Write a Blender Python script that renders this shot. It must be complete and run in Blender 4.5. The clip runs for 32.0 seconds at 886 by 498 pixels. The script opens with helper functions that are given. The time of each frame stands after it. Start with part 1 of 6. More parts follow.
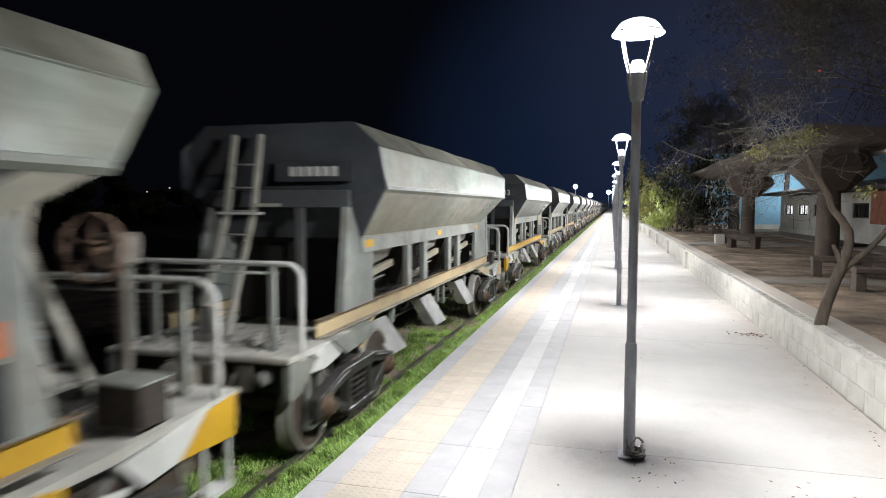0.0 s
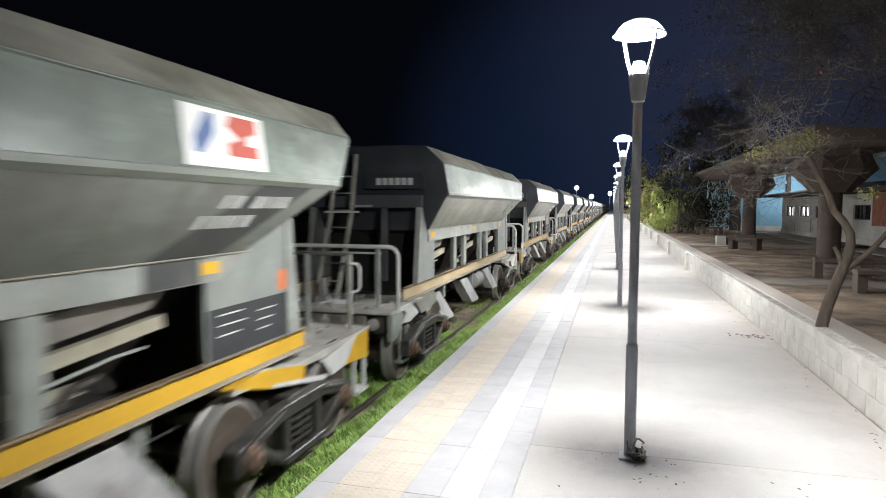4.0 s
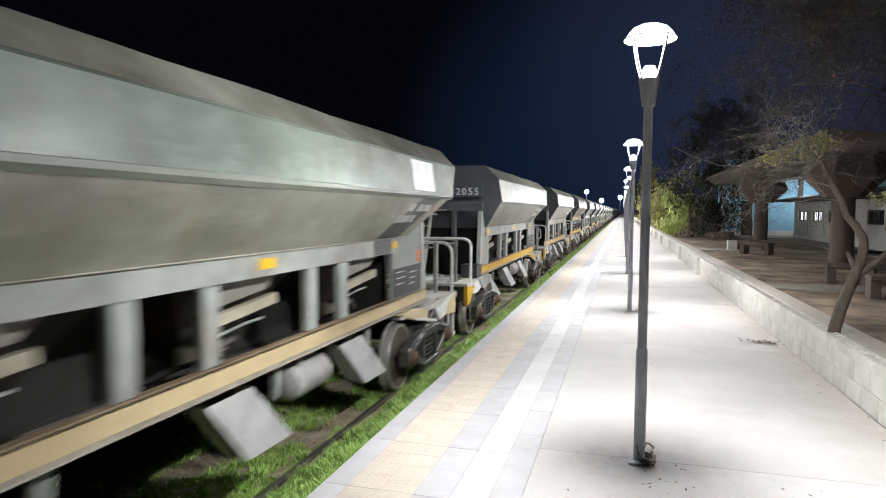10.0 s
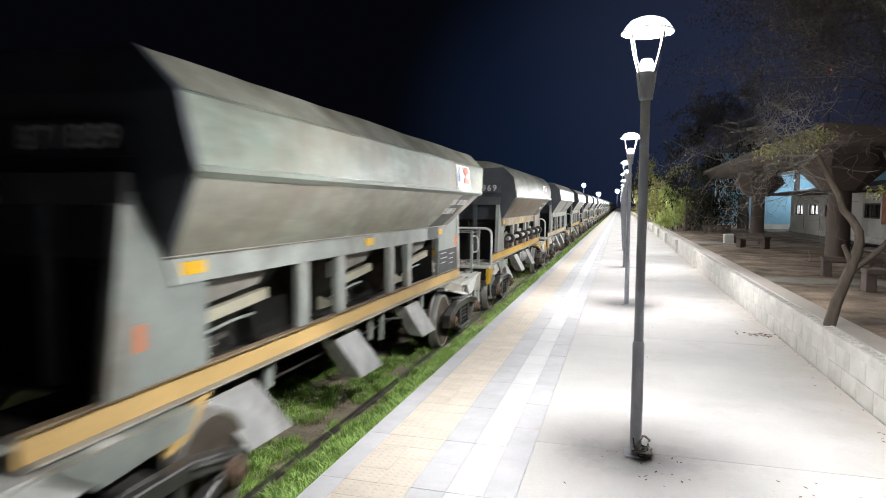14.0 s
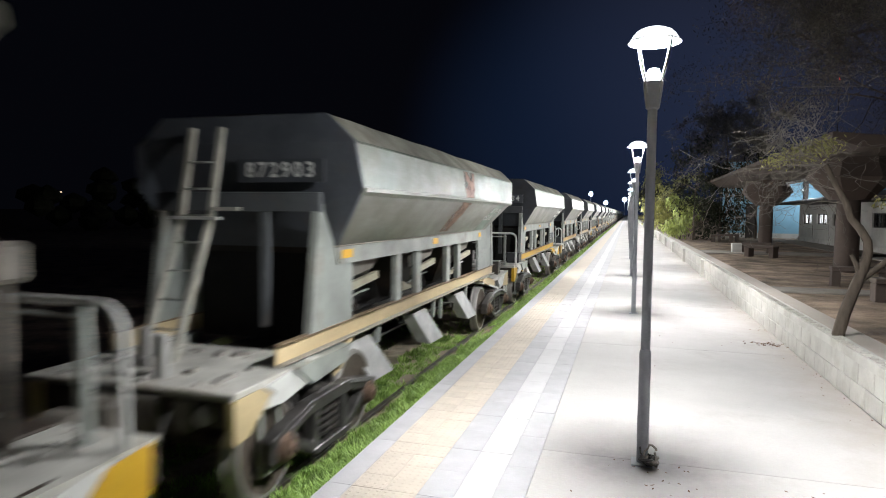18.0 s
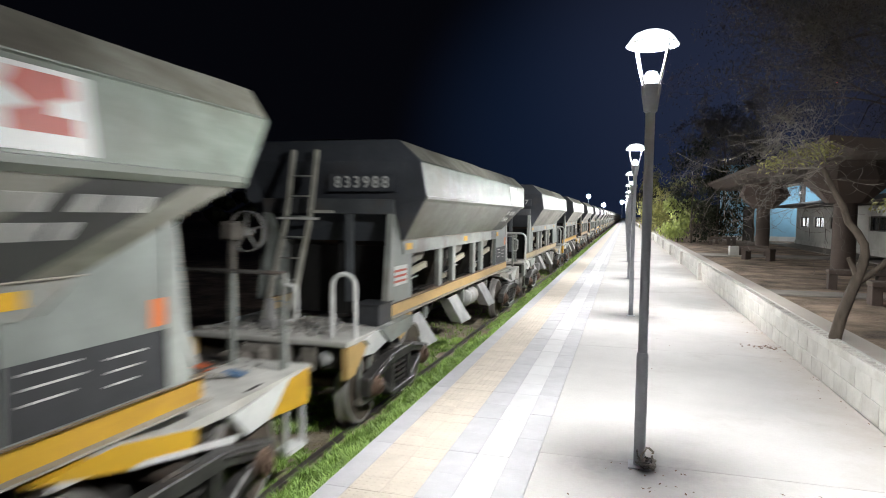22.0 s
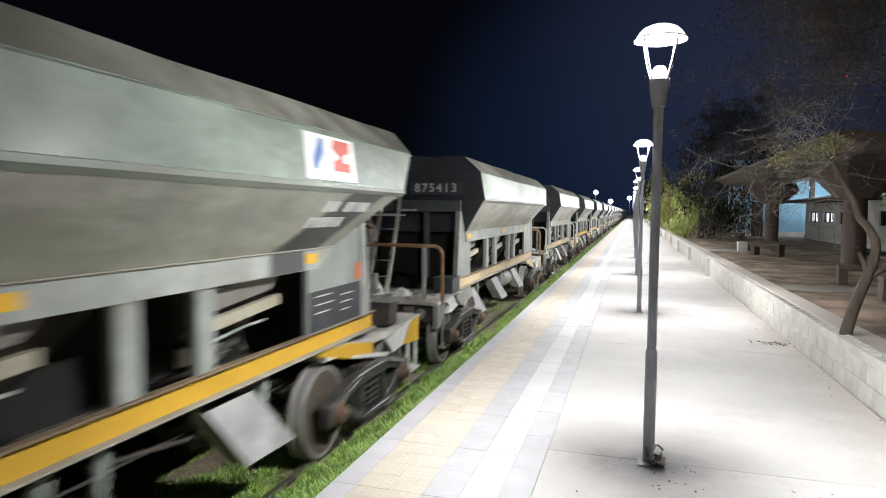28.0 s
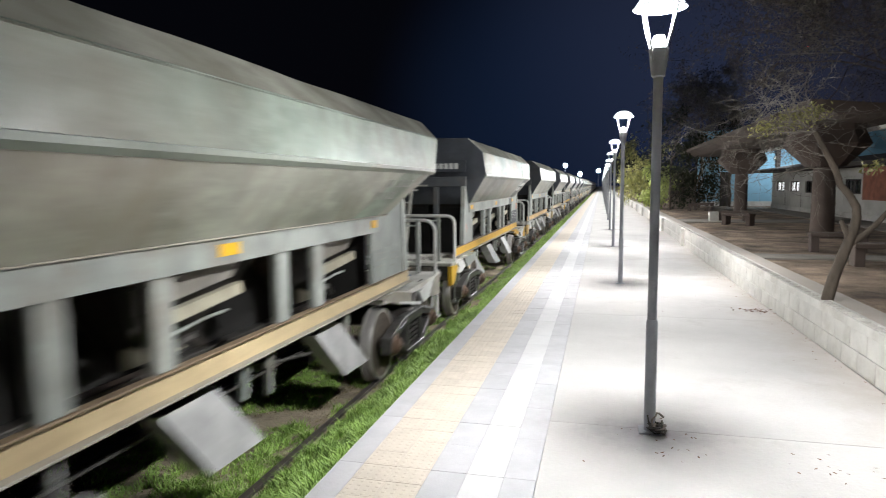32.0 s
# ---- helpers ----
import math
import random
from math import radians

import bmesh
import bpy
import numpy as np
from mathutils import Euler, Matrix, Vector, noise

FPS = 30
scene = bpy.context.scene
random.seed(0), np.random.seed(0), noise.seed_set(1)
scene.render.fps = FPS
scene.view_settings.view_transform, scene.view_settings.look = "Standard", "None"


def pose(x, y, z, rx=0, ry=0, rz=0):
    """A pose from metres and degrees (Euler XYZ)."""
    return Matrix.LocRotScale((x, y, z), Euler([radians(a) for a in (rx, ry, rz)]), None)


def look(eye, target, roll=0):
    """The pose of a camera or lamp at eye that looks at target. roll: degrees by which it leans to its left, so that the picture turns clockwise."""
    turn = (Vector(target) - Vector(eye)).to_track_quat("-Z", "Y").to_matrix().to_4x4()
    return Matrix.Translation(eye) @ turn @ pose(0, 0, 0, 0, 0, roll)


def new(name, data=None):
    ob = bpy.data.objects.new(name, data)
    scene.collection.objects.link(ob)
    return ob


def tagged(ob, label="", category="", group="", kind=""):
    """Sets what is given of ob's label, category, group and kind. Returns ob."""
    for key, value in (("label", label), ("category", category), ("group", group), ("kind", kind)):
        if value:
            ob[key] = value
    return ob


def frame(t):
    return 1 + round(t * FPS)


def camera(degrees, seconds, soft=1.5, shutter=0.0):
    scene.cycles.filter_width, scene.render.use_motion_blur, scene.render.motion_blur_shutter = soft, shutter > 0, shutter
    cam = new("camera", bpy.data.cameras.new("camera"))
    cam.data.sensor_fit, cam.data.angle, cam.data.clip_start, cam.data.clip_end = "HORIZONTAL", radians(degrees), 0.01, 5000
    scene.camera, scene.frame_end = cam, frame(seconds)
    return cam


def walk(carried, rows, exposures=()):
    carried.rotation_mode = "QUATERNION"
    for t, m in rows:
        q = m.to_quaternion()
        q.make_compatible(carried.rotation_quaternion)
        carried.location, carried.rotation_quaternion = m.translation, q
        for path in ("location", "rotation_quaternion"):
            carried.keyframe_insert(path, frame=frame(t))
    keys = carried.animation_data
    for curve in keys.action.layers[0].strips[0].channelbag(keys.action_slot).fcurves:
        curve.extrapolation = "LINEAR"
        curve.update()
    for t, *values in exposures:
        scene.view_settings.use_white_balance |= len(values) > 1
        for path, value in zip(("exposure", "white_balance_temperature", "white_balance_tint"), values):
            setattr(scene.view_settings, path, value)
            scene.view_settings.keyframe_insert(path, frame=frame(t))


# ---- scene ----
cam = camera(70.3, 32.0, soft=0.95, shutter=0.75)
PATH = [
    (0, (0.011, 0.003, 1.762), (-0.505, 1.931, 1.625), 0.1),
    (0.5, (0.011, 0.001, 1.761), (-0.502, 1.929, 1.623), 0.1),
    (1, (0.012, 0.006, 1.762), (-0.502, 1.934, 1.619), 0.0),
    (1.5, (0.012, 0.004, 1.762), (-0.499, 1.933, 1.619), 0.0),
    (2, (0.011, 0.011, 1.762), (-0.5, 1.939, 1.619), 0.0),
    (2.5, (0.012, 0.006, 1.762), (-0.502, 1.933, 1.619), 0.3),
    (3, (0.011, 0.006, 1.762), (-0.504, 1.933, 1.622), 0.2),
    (3.5, (0.011, 0.001, 1.761), (-0.505, 1.928, 1.625), 0.2),
    (5.5, (0.012, 0.001, 1.761), (-0.52, 1.924, 1.629), 0.2),
    (6, (0.012, 0.0, 1.761), (-0.521, 1.924, 1.63), 0.2),
    (6.5, (0.012, -0.003, 1.761), (-0.523, 1.919, 1.631), 0.3),
    (7, (0.012, -0.004, 1.761), (-0.524, 1.918, 1.633), 0.4),
    (7.5, (0.013, -0.012, 1.76), (-0.525, 1.91, 1.632), 0.3),
    (8, (0.012, -0.005, 1.761), (-0.528, 1.916, 1.632), 0.6),
    (8.5, (0.012, -0.015, 1.76), (-0.533, 1.905, 1.631), 0.3),
    (9, (0.012, -0.014, 1.76), (-0.536, 1.905, 1.631), 0.4),
    (9.5, (0.012, -0.014, 1.76), (-0.538, 1.905, 1.636), 0.4),
    (10, (0.012, -0.016, 1.76), (-0.536, 1.903, 1.637), 0.4),
    (10.5, (0.013, -0.023, 1.76), (-0.539, 1.895, 1.645), 0.3),
    (11, (0.014, -0.031, 1.759), (-0.53, 1.89, 1.651), 0.1),
    (11.5, (0.015, -0.018, 1.762), (-0.528, 1.903, 1.651), 0.2),
    (12, (0.015, -0.019, 1.762), (-0.531, 1.902, 1.649), 0.2),
    (12.5, (0.014, -0.015, 1.762), (-0.529, 1.906, 1.641), 0.1),
    (13, (0.012, -0.013, 1.76), (-0.53, 1.908, 1.63), 0.2),
    (13.5, (0.012, -0.017, 1.76), (-0.526, 1.905, 1.623), 0.3),
    (14, (0.012, -0.014, 1.76), (-0.527, 1.907, 1.617), 0.4),
    (14.5, (0.013, -0.016, 1.76), (-0.528, 1.904, 1.617), 0.5),
    (16.5, (0.015, -0.032, 1.761), (-0.541, 1.884, 1.63), 0.8),
    (17, (0.014, -0.025, 1.761), (-0.542, 1.892, 1.632), 0.8),
    (17.5, (0.014, -0.03, 1.761), (-0.545, 1.886, 1.637), 0.8),
    (18, (0.015, -0.039, 1.76), (-0.545, 1.877, 1.642), 0.6),
    (18.5, (0.015, -0.03, 1.761), (-0.542, 1.887, 1.644), 0.7),
    (19, (0.014, -0.022, 1.761), (-0.543, 1.896, 1.648), 0.7),
    (19.5, (0.014, -0.023, 1.761), (-0.544, 1.894, 1.656), 0.8),
    (20, (0.014, -0.028, 1.761), (-0.546, 1.889, 1.661), 0.9),
    (20.5, (0.015, -0.039, 1.76), (-0.547, 1.878, 1.663), 0.9),
    (21, (0.015, -0.043, 1.76), (-0.546, 1.875, 1.665), 0.6),
    (21.5, (0.015, -0.034, 1.76), (-0.546, 1.882, 1.658), 0.8),
    (22, (0.015, -0.034, 1.761), (-0.538, 1.884, 1.649), 0.8),
    (22.5, (0.014, -0.023, 1.761), (-0.537, 1.896, 1.646), 1.0),
    (23, (0.015, -0.023, 1.76), (-0.546, 1.893, 1.648), 1.1),
    (23.5, (0.015, -0.031, 1.76), (-0.549, 1.884, 1.648), 1.3),
    (24, (0.014, -0.032, 1.761), (-0.558, 1.881, 1.642), 1.3),
    (24.5, (0.015, -0.035, 1.761), (-0.554, 1.878, 1.641), 0.9),
    (25, (0.014, -0.026, 1.761), (-0.55, 1.889, 1.641), 0.7),
    (25.5, (0.015, -0.017, 1.763), (-0.552, 1.897, 1.641), 0.8),
    (27.5, (0.01, -0.024, 1.762), (-0.567, 1.887, 1.64), 0.5),
    (28, (0.009, -0.023, 1.762), (-0.565, 1.889, 1.64), 0.5),
    (28.5, (0.009, -0.024, 1.762), (-0.567, 1.888, 1.645), 0.6),
    (29, (0.009, -0.028, 1.761), (-0.569, 1.883, 1.646), 0.5),
    (29.5, (-0.010, -0.012, 1.761), (-0.589, 1.899, 1.645), 0.89),
    (30, (-0.083, -0.013, 1.766), (-0.630, 1.906, 1.639), -0.17),
    (30.5, (-0.105, 0.002, 1.765), (-0.635, 1.922, 1.581), -0.03),
    (31, (-0.100, 0.029, 1.757), (-0.692, 1.928, 1.547), 0.80),
    (31.5, (-0.139, 0.012, 1.757), (-0.685, 1.925, 1.552), -0.45),
    (32, (-0.203, -0.027, 1.754), (-0.687, 1.903, 1.555), -0.48),
]
walk(cam, [(t, look(eye, target, roll)) for t, eye, target, roll in PATH])

# world: night sky with a faint blue glow over the station
world = bpy.data.worlds.new("night")
scene.world = world
world.use_nodes = True
wn, wl = world.node_tree.nodes, world.node_tree.links
coord = wn.new("ShaderNodeTexCoord")


def sky_glow(way, start, colours):
    """A soft glow round one direction of the sky."""
    aim = wn.new("ShaderNodeVectorMath")
    aim.operation = "DOT_PRODUCT"
    aim.inputs[1].default_value = Vector(way).normalized()
    wl.new(coord.outputs["Generated"], aim.inputs[0])
    ramp = wn.new("ShaderNodeValToRGB")
    ramp.color_ramp.interpolation = "EASE"
    ramp.color_ramp.elements[0].position, ramp.color_ramp.elements[1].position = start, 1.0
    ramp.color_ramp.elements[0].color, ramp.color_ramp.elements[1].color = (*colours[0], 1), (*colours[1], 1)
    wl.new(aim.outputs["Value"], ramp.inputs[0])
    return ramp.outputs[0]


# sky glows that carry the lamps' lens glare: bluish low over the line, wide violet behind the garden
yard = sky_glow((0.0, 0.99, 0.07), 0.93, ((0.0, 0.0, 0.0), (0.004, 0.0095, 0.026)))
town = sky_glow((0.42, 0.88, 0.26), 0.80, ((0.0014, 0.0016, 0.0028), (0.0140, 0.0150, 0.0262)))
both = wn.new("ShaderNodeVectorMath")
both.operation = "ADD"
wl.new(yard, both.inputs[0])
wl.new(town, both.inputs[1])
wl.new(both.outputs[0], wn["Background"].inputs["Color"])
wn["Background"].inputs["Strength"].default_value = 1.0

LAMP_X, LAMP_Y0, LAMP_STEP = 0.16, 4.54, 7.0
LED = (0.935, 0.952, 0.955)
# each lantern: a downward panel inside its cap, and the reflector cone that throws light sideways
for k in range(0, 24):
    for kind, watts, z in (("POINT", 390, 2.90), ("AREA", 190, 2.975)):
        bulb = bpy.data.lights.new("platform_lamp_light", kind)
        bulb.energy, bulb.color = watts, LED
        if kind == "AREA":
            bulb.shape, bulb.size = "DISK", 0.19
        else:
            bulb.shadow_soft_size = 0.045
        new("platform_lamp_light", bulb).location = (LAMP_X, LAMP_Y0 + LAMP_STEP * k, z)
# the lamp outside the hall, round the corner of the station house
bulb = bpy.data.lights.new("hall_lamp_light", "POINT")
bulb.energy, bulb.color, bulb.shadow_soft_size = 260, (0.85, 0.93, 1.0), 0.1
new("hall_lamp_light", bulb).location = (10.6, 42.6, 3.3)
scene.view_settings.exposure = 0.0


# ---- materials ----
def material(name, base, rough=0.7, metal=0.0, vary=0.15, scale=3.0, grain=60.0, bump=0.15, second=None, stain=0.0, stain_col=(0.1, 0.06, 0.03),
             stain_scale=1.2, stretch=(1, 1, 1), per_object=0.0, bump_dist=0.01, streak=0.0, streak_col=(0.1, 0.08, 0.06), spec=0.5, fine=0.0, blush=0.0, coat=0.0, foot_shadow_grime=False):
    """Node material with variation at two scales, stains and fine relief."""
    m = bpy.data.materials.new(name)
    m.use_nodes = True
    n, l = m.node_tree.nodes, m.node_tree.links
    bsdf = n["Principled BSDF"]
    bsdf.inputs["Roughness"].default_value = rough
    bsdf.inputs["Metallic"].default_value = metal
    bsdf.inputs["Specular IOR Level"].default_value = spec
    bsdf.inputs["Coat Weight"].default_value, bsdf.inputs["Coat Roughness"].default_value = coat, 0.26
    tc = n.new("ShaderNodeTexCoord")
    mp = n.new("ShaderNodeMapping")
    mp.inputs["Scale"].default_value = stretch
    l.new(tc.outputs["Object"], mp.inputs[0])
    info = n.new("ShaderNodeObjectInfo")
    off = n.new("ShaderNodeVectorMath")
    off.operation = "MULTIPLY_ADD"
    off.inputs[1].default_value = (37.0, 51.0, 23.0)
    l.new(info.outputs["Random"], off.inputs[0])
    l.new(mp.outputs[0], off.inputs[2])

    def tex(s, detail=5.0, rgh=0.6):
        t = n.new("ShaderNodeTexNoise")
        t.inputs["Scale"].default_value, t.inputs["Detail"].default_value, t.inputs["Roughness"].default_value = s, detail, rgh
        l.new(off.outputs[0], t.inputs["Vector"])
        return t.outputs["Fac"]

    def mix(fac, a, b, kind="MIX"):
        x = n.new("ShaderNodeMix")
        x.data_type, x.blend_type = "RGBA", kind
        for sock, val in ((x.inputs[0], fac), (x.inputs[6], a), (x.inputs[7], b)):
            if hasattr(val, "is_output"):
                l.new(val, sock)
            elif isinstance(val, (int, float)):
                sock.default_value = val
            else:
                sock.default_value = (*val[:3], 1)
        return x.outputs[2]

    def ramp(sock, lo, hi):
        r = n.new("ShaderNodeMapRange")
        r.inputs["From Min"].default_value, r.inputs["From Max"].default_value = lo, hi
        l.new(sock, r.inputs["Value"])
        return r.outputs["Result"]

    dark = tuple(c * (1 - 1.6 * vary) for c in base)
    light = tuple(min(1, c * (1 + vary)) for c in (second or base))
    col = mix(ramp(tex(scale), 0.3, 0.7), dark, light)
    col = mix(ramp(tex(grain, 3.0), 0.25, 0.75), col, dark)
    mixer = col.node
    l.new(ramp(tex(grain, 3.0), 0.35, 1.6), mixer.inputs[0])
    if stain > 0:
        col = mix(ramp(tex(stain_scale, 7.0, 0.65), 0.62 - 0.25 * stain, 0.80), col, stain_col)
    if fine > 0:
        # scuffs and dusty wipes, longer along the side than they are high
        scuff = n.new("ShaderNodeMapping")
        scuff.inputs["Scale"].default_value = (1.0, 1.1, 3.2)
        l.new(off.outputs[0], scuff.inputs[0])
        t = n.new("ShaderNodeTexNoise")
        t.inputs["Scale"].default_value, t.inputs["Detail"].default_value, t.inputs["Roughness"].default_value, t.inputs["Distortion"].default_value = 2.6, 7.0, 0.68, 0.15
        l.new(scuff.outputs[0], t.inputs["Vector"])
        amount = n.new("ShaderNodeMath")
        amount.operation = "MULTIPLY"
        amount.use_clamp = True
        amount.inputs[1].default_value = fine
        l.new(ramp(t.outputs["Fac"], 0.46, 0.78), amount.inputs[0])
        col = mix(amount.outputs[0], col, tuple(c * 1.25 for c in light))
    if streak > 0:
        # runs of dirt that hang down the sides
        run = n.new("ShaderNodeMapping")
        run.inputs["Scale"].default_value = (1.0, 5.0, 0.35)
        l.new(tc.outputs["Object"], run.inputs[0])
        add = n.new("ShaderNodeVectorMath")
        l.new(run.outputs[0], add.inputs[0])
        l.new(off.outputs[0], add.inputs[1])
        t = n.new("ShaderNodeTexNoise")
        t.inputs["Scale"].default_value, t.inputs["Detail"].default_value, t.inputs["Roughness"].default_value = 0.9, 6.0, 0.62
        l.new(add.outputs[0], t.inputs["Vector"])
        amount = n.new("ShaderNodeMath")
        amount.operation = "MULTIPLY"
        amount.use_clamp = True
        amount.inputs[1].default_value = streak
        l.new(ramp(t.outputs["Fac"], 0.48, 0.70), amount.inputs[0])
        col = mix(amount.outputs[0], col, streak_col)
    if blush > 0:
        # worn primer that shows through on some wagons more than on others
        amount = n.new("ShaderNodeMath")
        amount.operation = "MULTIPLY"
        l.new(ramp(tex(0.62, 6.0, 0.62), 0.44, 0.68), amount.inputs[0])
        some = n.new("ShaderNodeMapRange")
        some.inputs["From Min"].default_value, some.inputs["To Max"].default_value = 0.45, blush
        l.new(info.outputs["Random"], some.inputs["Value"])
        l.new(some.outputs["Result"], amount.inputs[1])
        col = mix(amount.outputs[0], col, (0.29, 0.175, 0.12))
    if foot_shadow_grime:
        # lantern cup's shadow painted with trodden dirt round each post foot, and brown dust along the wall
        geo = n.new("ShaderNodeNewGeometry")
        xyz = n.new("ShaderNodeSeparateXYZ")
        l.new(geo.outputs["Position"], xyz.inputs[0])

        def calc(op, a, b=0.0):
            k = n.new("ShaderNodeMath")
            k.operation = op
            for sock, val in ((k.inputs[0], a), (k.inputs[1], b)):
                if hasattr(val, "is_output"):
                    l.new(val, sock)
                else:
                    sock.default_value = val
            return k.outputs[0]
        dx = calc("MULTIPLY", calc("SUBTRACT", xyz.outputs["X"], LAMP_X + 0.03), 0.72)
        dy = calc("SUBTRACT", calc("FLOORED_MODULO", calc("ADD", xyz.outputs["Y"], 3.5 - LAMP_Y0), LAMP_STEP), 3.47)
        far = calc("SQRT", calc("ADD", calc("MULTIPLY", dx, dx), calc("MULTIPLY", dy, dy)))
        shadow_edge = calc("ADD", far, calc("MULTIPLY", calc("SUBTRACT", tex(5.0, 6.0, 0.7), 0.5), 0.45))
        col = mix(calc("MULTIPLY", ramp(shadow_edge, 0.38, 0.0), 0.55), col, (0.10, 0.085, 0.105))
        dust = calc("ADD", xyz.outputs["X"], calc("MULTIPLY", calc("SUBTRACT", tex(2.2, 7.0, 0.72), 0.5), 1.3))
        col = mix(calc("MULTIPLY", ramp(dust, 1.55, 2.35), 0.6), col, (0.33, 0.27, 0.21))
    if per_object > 0:
        hs = n.new("ShaderNodeHueSaturation")
        r = n.new("ShaderNodeMapRange")
        r.inputs["To Min"].default_value, r.inputs["To Max"].default_value = 1 - per_object, 1 + per_object
        l.new(info.outputs["Random"], r.inputs["Value"])
        l.new(r.outputs["Result"], hs.inputs["Value"])
        l.new(col, hs.inputs["Color"])
        col = hs.outputs["Color"]
    l.new(col, bsdf.inputs["Base Color"])
    rr = n.new("ShaderNodeMapRange")
    rr.inputs["To Min"].default_value, rr.inputs["To Max"].default_value = max(0.05, rough - 0.12), min(1, rough + 0.12)
    l.new(tex(scale * 2.3), rr.inputs["Value"])
    l.new(rr.outputs["Result"], bsdf.inputs["Roughness"])
    if bump > 0:
        b = n.new("ShaderNodeBump")
        b.inputs["Strength"].default_value, b.inputs["Distance"].default_value = bump, bump_dist
        l.new(tex(grain * 0.7, 6.0), b.inputs["Height"])
        l.new(b.outputs[0], bsdf.inputs["Normal"])
    return m


def glowing(name, colour, strength):
    m = bpy.data.materials.new(name)
    m.use_nodes = True
    b = m.node_tree.nodes["Principled BSDF"]
    b.inputs["Base Color"].default_value = (0.02, 0.02, 0.02, 1)
    b.inputs["Emission Color"].default_value = (*colour, 1)
    b.inputs["Emission Strength"].default_value = strength
    return m


